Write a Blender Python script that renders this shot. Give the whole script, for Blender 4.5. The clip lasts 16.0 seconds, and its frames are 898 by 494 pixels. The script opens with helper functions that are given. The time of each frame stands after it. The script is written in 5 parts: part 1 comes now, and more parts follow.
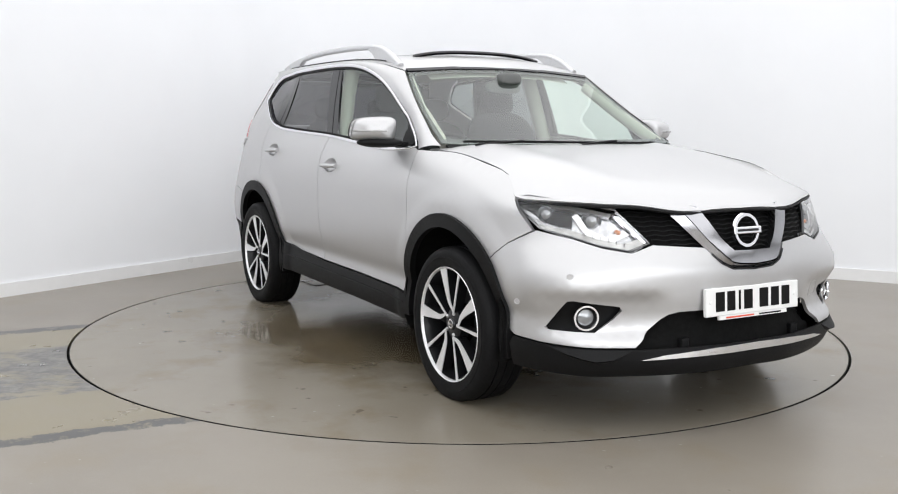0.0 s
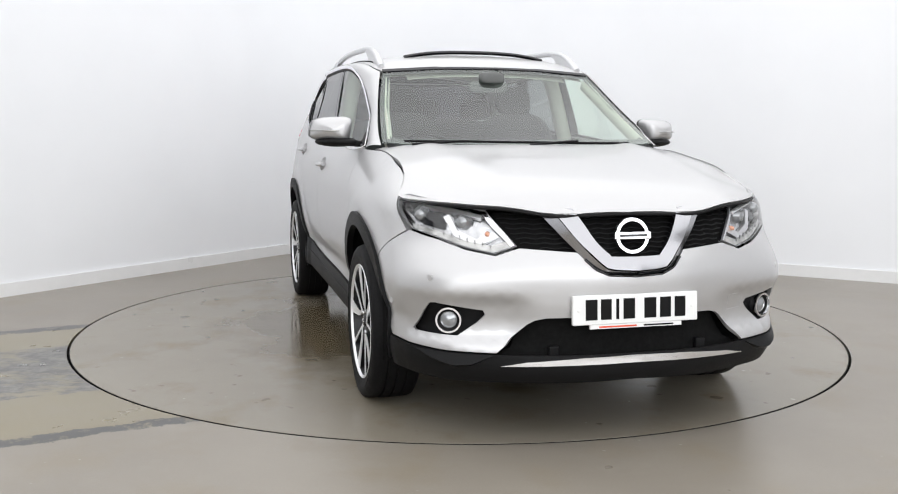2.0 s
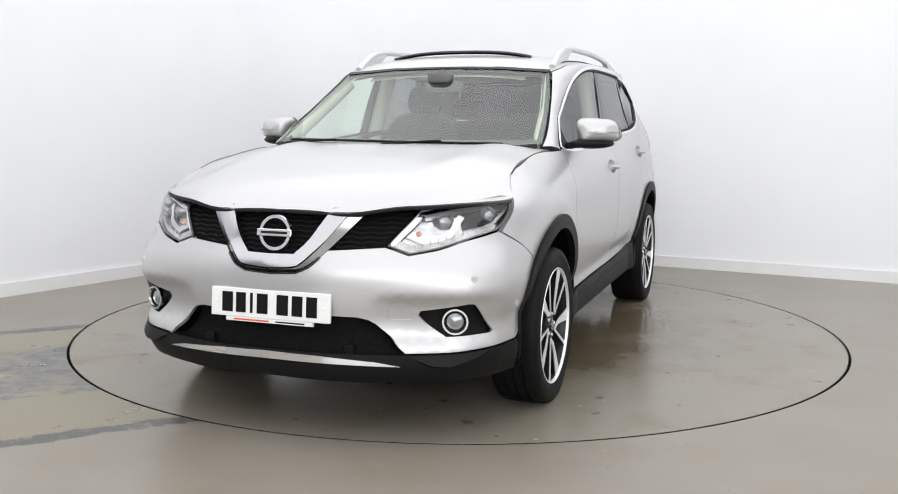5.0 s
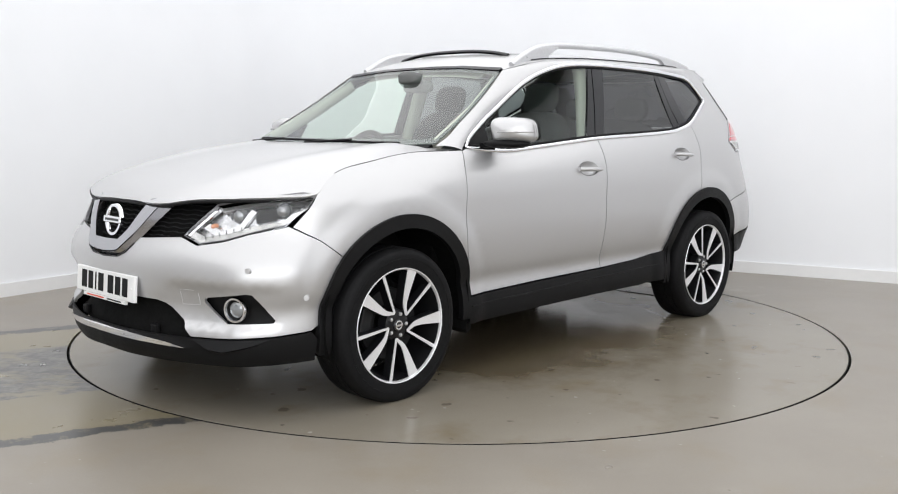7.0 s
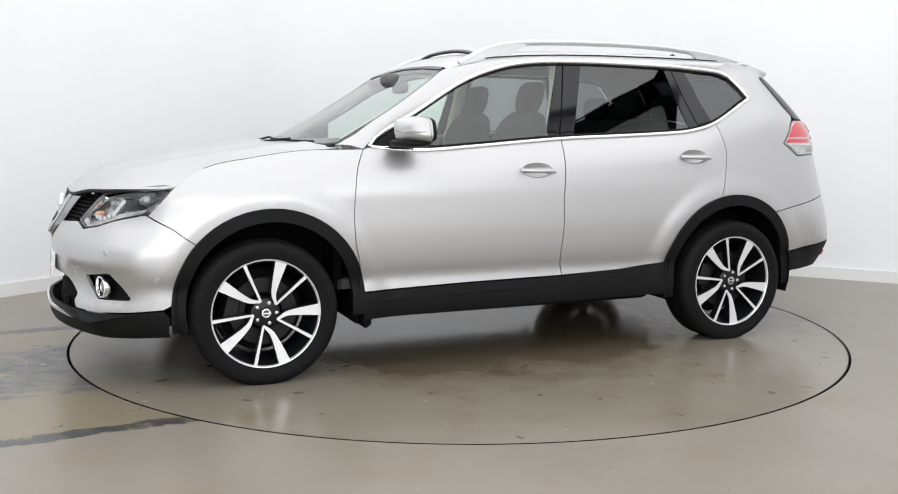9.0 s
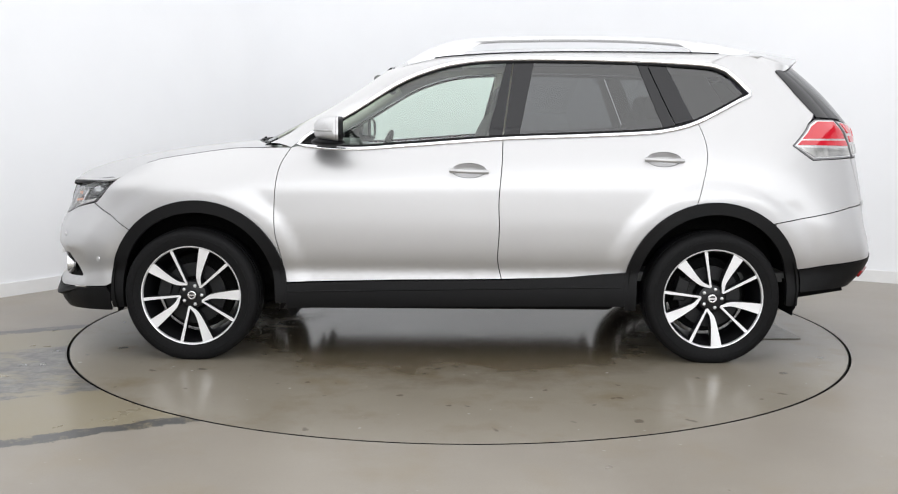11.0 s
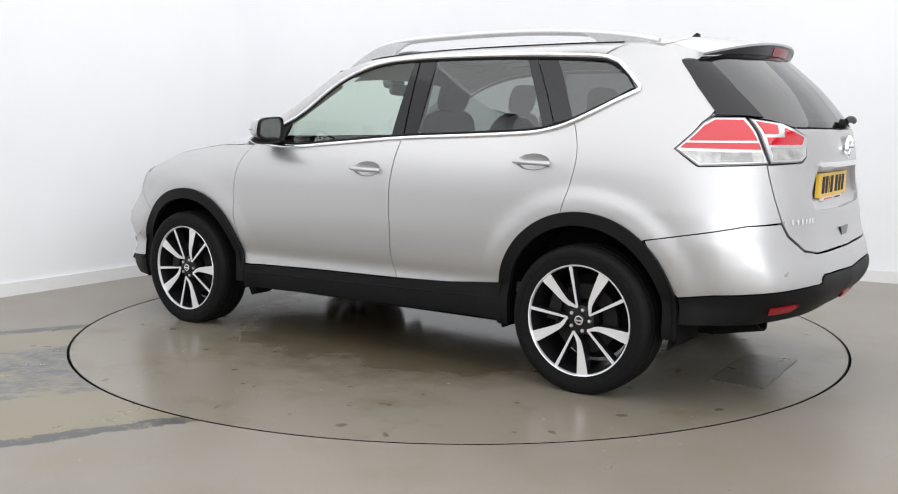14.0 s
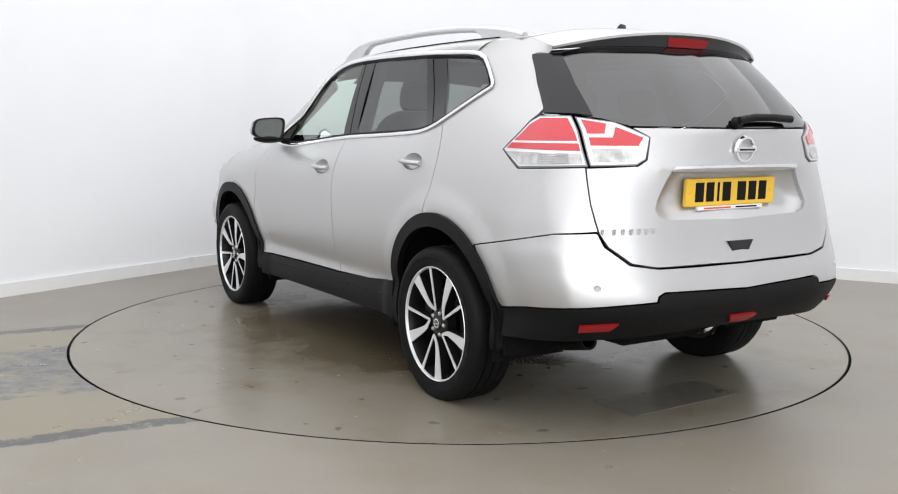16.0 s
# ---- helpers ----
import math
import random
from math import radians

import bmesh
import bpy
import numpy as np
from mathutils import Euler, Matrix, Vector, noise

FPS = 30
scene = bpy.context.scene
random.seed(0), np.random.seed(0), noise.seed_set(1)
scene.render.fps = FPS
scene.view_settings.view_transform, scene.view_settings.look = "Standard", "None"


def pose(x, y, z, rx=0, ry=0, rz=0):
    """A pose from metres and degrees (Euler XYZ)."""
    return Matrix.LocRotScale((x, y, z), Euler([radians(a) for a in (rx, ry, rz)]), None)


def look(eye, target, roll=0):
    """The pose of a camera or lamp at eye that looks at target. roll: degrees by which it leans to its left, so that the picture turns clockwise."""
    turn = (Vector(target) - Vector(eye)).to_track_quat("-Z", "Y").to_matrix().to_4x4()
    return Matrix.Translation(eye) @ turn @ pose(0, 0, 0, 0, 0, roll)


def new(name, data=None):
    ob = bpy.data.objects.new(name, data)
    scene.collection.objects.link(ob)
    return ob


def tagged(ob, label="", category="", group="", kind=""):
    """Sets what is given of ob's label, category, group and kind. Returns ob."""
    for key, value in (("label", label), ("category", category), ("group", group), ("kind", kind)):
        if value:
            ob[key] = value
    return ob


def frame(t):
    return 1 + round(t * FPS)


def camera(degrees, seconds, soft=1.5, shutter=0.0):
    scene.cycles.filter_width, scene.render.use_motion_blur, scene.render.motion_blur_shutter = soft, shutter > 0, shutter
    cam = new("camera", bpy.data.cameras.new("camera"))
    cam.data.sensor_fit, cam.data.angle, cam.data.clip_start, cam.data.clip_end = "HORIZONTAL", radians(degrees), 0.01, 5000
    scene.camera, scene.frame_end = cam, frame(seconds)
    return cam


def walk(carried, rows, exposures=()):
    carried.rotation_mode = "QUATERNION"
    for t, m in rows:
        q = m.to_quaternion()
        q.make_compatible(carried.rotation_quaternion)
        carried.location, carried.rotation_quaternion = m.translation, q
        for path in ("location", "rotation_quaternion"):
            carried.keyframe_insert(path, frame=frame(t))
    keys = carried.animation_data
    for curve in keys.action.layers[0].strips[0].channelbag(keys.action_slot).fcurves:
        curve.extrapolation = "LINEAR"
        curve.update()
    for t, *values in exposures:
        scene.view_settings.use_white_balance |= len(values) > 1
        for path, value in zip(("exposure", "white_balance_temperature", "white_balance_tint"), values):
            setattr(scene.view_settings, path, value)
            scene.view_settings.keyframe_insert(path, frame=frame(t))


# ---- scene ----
from mathutils.geometry import delaunay_2d_cdt

cam = camera(50.7, 16.0, soft=1.1)
CAM = pose(0, -5.757, 1.2144, 90 - 7.297, 0, 0.565) @ pose(0, 0, 0, 0, 0, 0.354)
walk(cam, [(0, CAM), (16, CAM)])

# ---- light ----
scene.view_settings.exposure = 0.46
world = bpy.data.worlds.new("world")
world.use_nodes = True
world.node_tree.nodes["Background"].inputs[0].default_value = (0.9, 0.95, 1, 1)
world.node_tree.nodes["Background"].inputs[1].default_value = 0.05
scene.world = world


def area_light(name, x, y, z, sx, sy, watts, target=None, color=(1, 1, 1)):
    data = bpy.data.lights.new(name, "AREA")
    data.shape, data.size, data.size_y, data.energy, data.color = "RECTANGLE", sx, sy, watts, color
    ob = new(name, data)
    ob.matrix_world = look((x, y, z), target or (x, y + 0.001, 0))
    return ob


# one wide stretched light ceiling over the whole studio
area_light("ceiling_light", 0, -2.6, 3.66, 12.0, 13.0, 625, color=(0.98, 0.985, 1))
# fill light added behind the camera; the rear glass mirrors a bright curtain there
area_light("back_fill_light", 1.8, -8.6, 2.15, 10.3, 2.5, 175, target=(0.9, 0, 1.0), color=(0.96, 0.98, 1))

# ---- materials ----
class Nodes:
    """A small builder for node materials."""
    def __init__(self, name):
        self.mat = bpy.data.materials.new(name)
        self.mat.use_nodes = True
        self.t = self.mat.node_tree
        self.p = self.t.nodes["Principled BSDF"]
        self.tc = self.t.nodes.new("ShaderNodeTexCoord")

    def add(self, kind, **values):
        n = self.t.nodes.new(kind)
        for key, value in values.items():
            n.inputs[key.replace("_", " ")].default_value = value
        return n

    def link(self, a, b):
        self.t.links.new(a, b)

    def noise(self, scale, detail=4.0, rough=0.55, coord="Object", stretch=None):
        n = self.add("ShaderNodeTexNoise", Scale=scale, Detail=detail, Roughness=rough)
        src = self.tc.outputs[coord]
        if stretch:
            m = self.add("ShaderNodeMapping")
            m.inputs["Scale"].default_value = stretch
            self.link(src, m.inputs[0])
            src = m.outputs[0]
        self.link(src, n.inputs["Vector"])
        return n.outputs["Fac"]

    def ramp(self, fac, stops):
        n = self.t.nodes.new("ShaderNodeValToRGB")
        e = n.color_ramp.elements
        while len(e) < len(stops):
            e.new(0.5)
        for el, (pos, col) in zip(e, stops):
            el.position = pos
            el.color = (*col, 1) if isinstance(col, tuple) else (col, col, col, 1)
        self.link(fac, n.inputs[0])
        return n.outputs[0]

    def math(self, op, a, b=0.0, c=0.0):
        n = self.t.nodes.new("ShaderNodeMath")
        n.operation = op
        for i, v in enumerate((a, b, c)):
            if isinstance(v, (int, float)):
                n.inputs[i].default_value = v
            else:
                self.link(v, n.inputs[i])
        return n.outputs[0]

    def mix(self, fac, a, b):
        n = self.t.nodes.new("ShaderNodeMix")
        n.data_type = "RGBA"
        for i, v in ((0, fac), (6, a), (7, b)):
            if isinstance(v, (int, float)):
                n.inputs[i].default_value = v
            elif isinstance(v, tuple):
                n.inputs[i].default_value = (*v, 1)
            else:
                self.link(v, n.inputs[i])
        return n.outputs[2]

    def bump(self, height, strength, distance=0.01):
        n = self.add("ShaderNodeBump", Strength=strength, Distance=distance)
        self.link(height, n.inputs["Height"])
        self.link(n.outputs[0], self.p.inputs["Normal"])

    def set(self, **values):
        for key, v in values.items():
            s = self.p.inputs[key.replace("_", " ")]
            if isinstance(v, (int, float)):
                s.default_value = v
            elif isinstance(v, tuple):
                s.default_value = (*v, 1)
            else:
                self.link(v, s)
        return self


def plain(name, color, rough=0.5, metal=0.0, grain=0.0, scale=40.0, bump=0.0, **more):
    m = Nodes(name)
    m.set(Roughness=rough, Metallic=metal, **more)
    if grain:
        n = m.noise(scale)
        lo, hi = (tuple(c * (1 - grain) for c in color), tuple(min(1, c * (1 + grain)) for c in color))
        m.set(Base_Color=m.ramp(n, [(0.3, lo), (0.7, hi)]))
        m.set(Roughness=m.math("MULTIPLY_ADD", m.noise(scale * 0.3), 0.25, rough - 0.12))
        if bump:
            m.bump(n, bump, 0.002)
    else:
        m.set(Base_Color=color)
    return m.mat


def paint_material():
    m = Nodes("silver_paint")
    flake = m.noise(900, 2)
    big = m.noise(3, 3)
    m.set(Base_Color=m.mix(m.math("MULTIPLY", big, 0.12), m.ramp(flake, [(0.35, (0.500, 0.497, 0.502)), (0.65, (0.590, 0.587, 0.592))]), (0.52, 0.515, 0.51)),
          Metallic=0.72, Roughness=0.41, Coat_Weight=0.5, Coat_Roughness=0.06, Coat_IOR=1.5)
    return m.mat


def glass_material(name, tint, alpha):
    """Thin glazing: a tinted see-through sheet under a mirror-like coat."""
    m = Nodes(name)
    t = m.t
    clear = t.nodes.new("ShaderNodeBsdfTransparent")
    clear.inputs[0].default_value = (*tint, 1)
    gloss = t.nodes.new("ShaderNodeBsdfGlossy")
    gloss.inputs["Roughness"].default_value = 0.01
    lw = t.nodes.new("ShaderNodeLayerWeight")
    lw.inputs[0].default_value = 0.5
    mixer = t.nodes.new("ShaderNodeMixShader")
    m.link(m.math("MULTIPLY_ADD", m.math("POWER", lw.outputs["Facing"], 4.5), 0.9, alpha), mixer.inputs[0])
    m.link(clear.outputs[0], mixer.inputs[1])
    m.link(gloss.outputs[0], mixer.inputs[2])
    out = t.nodes["Material Output"]
    m.link(mixer.outputs[0], out.inputs[0])
    return m.mat


def wall_material():
    m = Nodes("white_wall_paint")
    n = m.noise(1.2, 3)
    m.set(Base_Color=m.ramp(n, [(0.3, (0.835, 0.845, 0.868)), (0.7, (0.865, 0.875, 0.897))]), Roughness=0.7)
    m.bump(m.noise(60, 4), 0.08, 0.002)
    return m.mat


def concrete(name, base, dark, stain, wet):
    """Painted screed with cloudy stains, fine grit and damp glossy patches."""
    m = Nodes(name)
    cloud = m.noise(0.9, 6, 0.6)
    patch = m.noise(2.3, 5, 0.6)
    grit = m.noise(140, 3, 0.6)
    col = m.mix(m.ramp(cloud, [(0.35, 0.0), (0.65, 1.0)]), base, dark)
    col = m.mix(m.ramp(patch, [(0.52, 0.0), (0.68, 0.8)]), col, stain)
    col = m.mix(m.ramp(grit, [(0.3, 0.0), (0.75, 0.25)]), col, tuple(c * 0.6 for c in base))
    fleck = m.noise(26, 1, 0.3)
    col = m.mix(m.ramp(fleck, [(0.78, 0.0), (0.82, 0.5)]), col, (0.45, 0.43, 0.40))
    damp = m.ramp(m.math("ADD", m.noise(1.3, 5, 0.6), m.math("MULTIPLY", patch, 0.3)), [(wet, 1.0), (wet + 0.13, 0.0)])
    return m, col, damp, grit


def floor_material():
    m, col, damp, grit = concrete("grey_screed", (0.265, 0.238, 0.200), (0.222, 0.197, 0.164), (0.230, 0.196, 0.146), 0.42)
    # a filled channel that runs up to the turntable, with dark ragged edges
    sep = m.t.nodes.new("ShaderNodeSeparateXYZ")
    m.link(m.tc.outputs["Object"], sep.inputs[0])
    across = m.math("SUBTRACT", m.math("MULTIPLY", sep.outputs[0], -0.47), m.math("MULTIPLY", sep.outputs[1], -0.883))
    across = m.math("ADD", across, m.math("MULTIPLY_ADD", m.noise(6, 8, 0.8), 0.16, -0.08))
    side = m.math("MULTIPLY_ADD", sep.outputs[0], -20.0, 0)
    inside = m.math("MULTIPLY", m.math("GREATER_THAN", across, -1.25), m.math("LESS_THAN", across, 0.97))
    inside = m.math("MULTIPLY", inside, m.math("GREATER_THAN", side, 0.0))
    edge_a = m.math("LESS_THAN", m.math("ABSOLUTE", m.math("ADD", across, 1.2)), 0.05)
    edge_b = m.math("LESS_THAN", m.math("ABSOLUTE", m.math("ADD", across, -0.93)), 0.07)
    worn = m.math("MULTIPLY", m.math("LESS_THAN", m.math("ABSOLUTE", m.math("ADD", across, 0.08)), 0.5), m.ramp(m.noise(4, 6, 0.7, stretch=(1, 1.6, 1)), [(0.38, 0.0), (0.5, 1.0)]))
    col = m.mix(m.math("MULTIPLY", inside, m.ramp(m.noise(3.0, 6, 0.7), [(0.3, 0.55), (0.6, 0.95)])), col, (0.215, 0.185, 0.118))
    dark = m.mix(m.ramp(m.noise(11, 6, 0.8), [(0.42, 0.0), (0.62, 1.0)]), (0.055, 0.056, 0.060), (0.19, 0.185, 0.175))
    col = m.mix(m.math("MULTIPLY", m.math("MULTIPLY", inside, worn), 0.9), col, dark)
    ragged = m.ramp(m.noise(7, 6, 0.75), [(0.36, 0.0), (0.46, 1.0)])
    edge = m.math("MULTIPLY", m.math("MULTIPLY", inside, m.math("MAXIMUM", edge_a, edge_b)), ragged)
    col = m.mix(m.math("MULTIPLY", edge, 0.92), col, (0.045, 0.046, 0.05))
    m.set(Base_Color=col, Roughness=m.math("SUBTRACT", m.math("MULTIPLY_ADD", damp, -0.14, 0.34), m.math("MULTIPLY", inside, 0.06)))
    m.bump(grit, 0.12, 0.002)
    return m.mat


def table_material():
    m, col, damp, grit = concrete("turntable_screed", (0.240, 0.216, 0.175), (0.210, 0.186, 0.146), (0.185, 0.152, 0.100), 0.46)
    # the middle, where cars drip, is browner and wetter, with ragged tide marks
    dist = m.t.nodes.new("ShaderNodeVectorMath")
    dist.operation = "LENGTH"
    m.link(m.tc.outputs["Object"], dist.inputs[0])
    rough_edge = m.math("MULTIPLY_ADD", m.noise(1.6, 6, 0.65), 1.5, -0.75)
    r = m.math("ADD", dist.outputs["Value"], rough_edge)
    wet = m.ramp(m.math("MULTIPLY", r, 0.4), [(0.40, 1.0), (0.47, 0.45), (0.60, 0.0)])
    streak = m.ramp(m.noise(3.2, 6, 0.7, stretch=(0.6, 1.8, 1)), [(0.42, 0.0), (0.62, 1.0)])
    # wet brown, its colour also darkened to imitate the shade under the car
    col = m.mix(m.math("MULTIPLY", wet, 0.8), col, (0.100, 0.072, 0.036))
    col = m.mix(m.math("MULTIPLY", m.math("MULTIPLY", wet, streak), 0.55), col, (0.095, 0.082, 0.06))
    spots = m.ramp(m.noise(9, 2, 0.4), [(0.70, 0.0), (0.735, 0.7)])
    col = m.mix(spots, col, (0.09, 0.075, 0.055))
    drip = m.ramp(m.noise(17, 1, 0.3), [(0.80, 0.0), (0.83, 0.6)])
    col = m.mix(drip, col, (0.45, 0.44, 0.42))
    rough = m.math("MULTIPLY_ADD", wet, -0.12, 0.25)
    m.set(Base_Color=col, Roughness=m.math("MULTIPLY_ADD", damp, -0.06, rough))
    m.bump(grit, 0.02, 0.002)
    return m.mat


PAINT = paint_material()
BLACK = plain("black_moulded_plastic", (0.006, 0.006, 0.0065), 0.5, grain=0.2, scale=300, bump=0.15, Specular_IOR_Level=0.16)
GLOSSBLACK = plain("gloss_black_trim", (0.008, 0.008, 0.01), 0.08)
DARK = plain("matt_black_underseal", (0.006, 0.006, 0.006), 0.85, grain=0.3, scale=60, Specular_IOR_Level=0.1)
RUBBER = plain("tyre_rubber", (0.006, 0.006, 0.0065), 0.6, grain=0.25, scale=90, bump=0.1, Specular_IOR_Level=0.14)
CHROME = plain("chrome", (0.88, 0.88, 0.9), 0.08, 1.0)
RAIL = plain("brushed_rail_aluminium", (0.62, 0.62, 0.63), 0.32, 0.8, grain=0.05, scale=80)
SATIN = plain("satin_silver", (0.72, 0.72, 0.73), 0.28, 0.9)
SOFTCHROME = plain("brushed_chrome", (0.46, 0.46, 0.48), 0.2, 1.0)
ALLOY = plain("machined_alloy", (0.84, 0.84, 0.85), 0.35, 0.55, grain=0.04, scale=200)
ALLOYBLACK = plain("black_alloy_paint", (0.008, 0.008, 0.009), 0.3, Specular_IOR_Level=0.3)
RED = plain("red_lamp_lens", (0.55, 0.015, 0.03), 0.08, Coat_Weight=1.0, Coat_Roughness=0.02, Subsurface_Weight=0.0)
DEEPRED = plain("dark_red_reflector", (0.26, 0.006, 0.010), 0.2)
CLEARLENS = plain("clear_lamp_lens", (0.50, 0.50, 0.49), 0.1, 0.45, grain=0.4, scale=24)
PROJECTOR = plain("projector_glass", (0.28, 0.29, 0.30), 0.08, 0.5, Coat_Weight=1.0, Coat_Roughness=0.02)
AMBER = plain("amber_bulb", (0.75, 0.36, 0.22), 0.2)
HOUSING = plain("lamp_housing", (0.60, 0.605, 0.62), 0.25, 0.85, grain=0.15, scale=30)
WHITEPLATE = plain("white_plate", (0.80, 0.80, 0.79), 0.35, grain=0.02, scale=20)
YELLOWPLATE = plain("yellow_plate", (0.80, 0.50, 0.04), 0.35, grain=0.02, scale=20)
INK = plain("black_plate_ink", (0.008, 0.008, 0.008), 0.5, Specular_IOR_Level=0.1)
REDINK = plain("red_ink", (0.7, 0.08, 0.03), 0.5)
CLOTH = plain("dark_grey_seat_cloth", (0.034, 0.035, 0.036), 0.9, grain=0.2, scale=60)
TRIM = plain("grey_interior_trim", (0.12, 0.123, 0.12), 0.7, grain=0.1, scale=120)
BEIGE = plain("pale_headliner", (0.55, 0.54, 0.48), 0.9, grain=0.05, scale=150)
MIRROR = plain("mirror_glass", (0.85, 0.9, 0.87), 0.01, 1.0)
CLEARGLASS = glass_material("green_tinted_glass", (0.86, 0.95, 0.89), 0.11)
DARKGLASS = glass_material("privacy_glass", (0.27, 0.285, 0.29), 0.12)
REARGLASS = glass_material("rear_privacy_glass", (0.05, 0.048, 0.06), 0.16)
LAMPEDGE = plain("grey_lamp_edge", (0.25, 0.25, 0.26), 0.3, 0.3)
SPOILERGREY = plain("dark_spoiler_plastic", (0.03, 0.03, 0.034), 0.3)
BRAKE = plain("dark_brake_steel", (0.012, 0.012, 0.013), 0.5, 0.4, grain=0.15, scale=120)
LAMPGLASS = glass_material("lamp_cover", (0.98, 0.98, 0.98), 0.03)
ROOFGLASS = glass_material("smoked_roof_glass", (0.25, 0.26, 0.26), 0.06)
WALL = wall_material()
FLOOR = floor_material()
TABLE = table_material()
SKIRTING = plain("white_gloss_skirting", (0.80, 0.80, 0.80), 0.3, grain=0.02, scale=8)
CEILING = plain("white_ceiling_paint", (0.8, 0.8, 0.8), 0.8, grain=0.02, scale=3)

# ---- building blocks ----
def mesh_object(name, verts, faces, mat, parent=None, label="", smooth=True, normals=None):
    me = bpy.data.meshes.new(name)
    me.from_pydata([tuple(v) for v in verts], [], [tuple(f) for f in faces])
    me.materials.append(mat)
    me.polygons.foreach_set("use_smooth", [smooth] * len(me.polygons))
    if normals is not None:
        me.normals_split_custom_set_from_vertices([tuple(n) for n in normals])
    me.update()
    ob = new(name, me)
    if parent is not None:
        ob.parent = parent
    return tagged(ob, label)


def part(name, bm, mat, parent=None, label="", smooth=False, angle=40):
    """One mesh object out of a bmesh, shaded smooth up to the given edge angle."""
    bmesh.ops.recalc_face_normals(bm, faces=bm.faces)
    for f in bm.faces:
        f.smooth = smooth
    if smooth:
        for e in bm.edges:
            e.smooth = len(e.link_faces) == 2 and e.calc_face_angle(0) < radians(angle)
    me = bpy.data.meshes.new(name)
    bm.to_mesh(me)
    bm.free()
    me.materials.append(mat)
    ob = new(name, me)
    if parent is not None:
        ob.parent = parent
    return tagged(ob, label)


def box_bm(x0, x1, y0, y1, z0, z1, bevel=0.0, seg=2):
    bm = bmesh.new()
    bmesh.ops.create_cube(bm, size=1, matrix=Matrix.Translation(((x0 + x1) / 2, (y0 + y1) / 2, (z0 + z1) / 2)) @ Matrix.Diagonal((x1 - x0, y1 - y0, z1 - z0, 1)))
    if bevel:
        bmesh.ops.bevel(bm, geom=bm.edges[:], offset=bevel, segments=seg, affect="EDGES", profile=0.5)
    return bm


def prism_bm(outline, depth, to3d, bevel=0.0):
    """A flat outline pushed back by depth; to3d places (a, b, d)."""
    bm = bmesh.new()
    front = [bm.verts.new(to3d(a, b, 0)) for a, b in outline]
    back = [bm.verts.new(to3d(a, b, depth)) for a, b in outline]
    bm.faces.new(front)
    bm.faces.new(back[::-1])
    n = len(outline)
    for i in range(n):
        bm.faces.new((front[i], back[i], back[(i + 1) % n], front[(i + 1) % n]))
    if bevel:
        keep = set(front)
        edges = [e for e in bm.edges if e.verts[0] in keep and e.verts[1] in keep]
        bmesh.ops.bevel(bm, geom=edges, offset=bevel, segments=2, affect="EDGES", profile=0.5)
    return bm


def lathe_bm(profile, segments=64, close=False):
    """Profile points (radius, y) turned round the y axis."""
    bm = bmesh.new()
    rings = []
    for r, y in profile:
        rings.append([bm.verts.new((r * math.cos(2 * math.pi * i / segments), y, r * math.sin(2 * math.pi * i / segments))) for i in range(segments)])
    pairs = list(zip(rings, rings[1:])) + ([(rings[-1], rings[0])] if close else [])
    for a, b in pairs:
        for i in range(segments):
            j = (i + 1) % segments
            bm.faces.new((a[i], a[j], b[j], b[i]))
    return bm


def catmull(points, step=0.03):
    """A smooth open curve through the points."""
    p = [np.array(q, float) for q in points]
    p = [2 * p[0] - p[1]] + p + [2 * p[-1] - p[-2]]
    out = []
    for i in range(1, len(p) - 2):
        n = max(2, int(np.linalg.norm(p[i + 1] - p[i]) / step))
        for k in range(n):
            t = k / n
            out.append(0.5 * (2 * p[i] + (p[i + 1] - p[i - 1]) * t + (2 * p[i - 1] - 5 * p[i] + 4 * p[i + 1] - p[i + 2]) * t ** 2 + (3 * p[i] - p[i - 1] - 3 * p[i + 1] + p[i + 2]) * t ** 3))
    out.append(p[-2])
    return out


def tube(name, points, radius, mat, parent, label="", flat=1.0, closed=False, sides=8, up=(0, 0, 1)):
    """A round or flattened bar along a line of points."""
    pts = [Vector(p) for p in points]
    bm = bmesh.new()
    rings = []
    n = len(pts)
    for i, p in enumerate(pts):
        a, b = (pts[i - 1], pts[(i + 1) % n]) if closed else (pts[max(0, i - 1)], pts[min(n - 1, i + 1)])
        d = (b - a).normalized()
        side = d.cross(Vector(up)).normalized()
        top = side.cross(d)
        rings.append([bm.verts.new(p + (side * math.cos(2 * math.pi * k / sides) * flat + top * math.sin(2 * math.pi * k / sides)) * radius) for k in range(sides)])
    for i in range(n if closed else n - 1):
        a, b = rings[i], rings[(i + 1) % n]
        for k in range(sides):
            bm.faces.new((a[k], a[(k + 1) % sides], b[(k + 1) % sides], b[k]))
    if not closed:
        bm.faces.new(rings[0][::-1])
        bm.faces.new(rings[-1])
    return part(name, bm, mat, parent, label, smooth=True, angle=60)


# ---- the room ----
CORNER, R_CORNER = Vector((-1.08, 3.95)), 1.3
LEFT_DIR, RIGHT_DIR = Vector((-0.5547, -0.832)), Vector((0.893, -0.449))


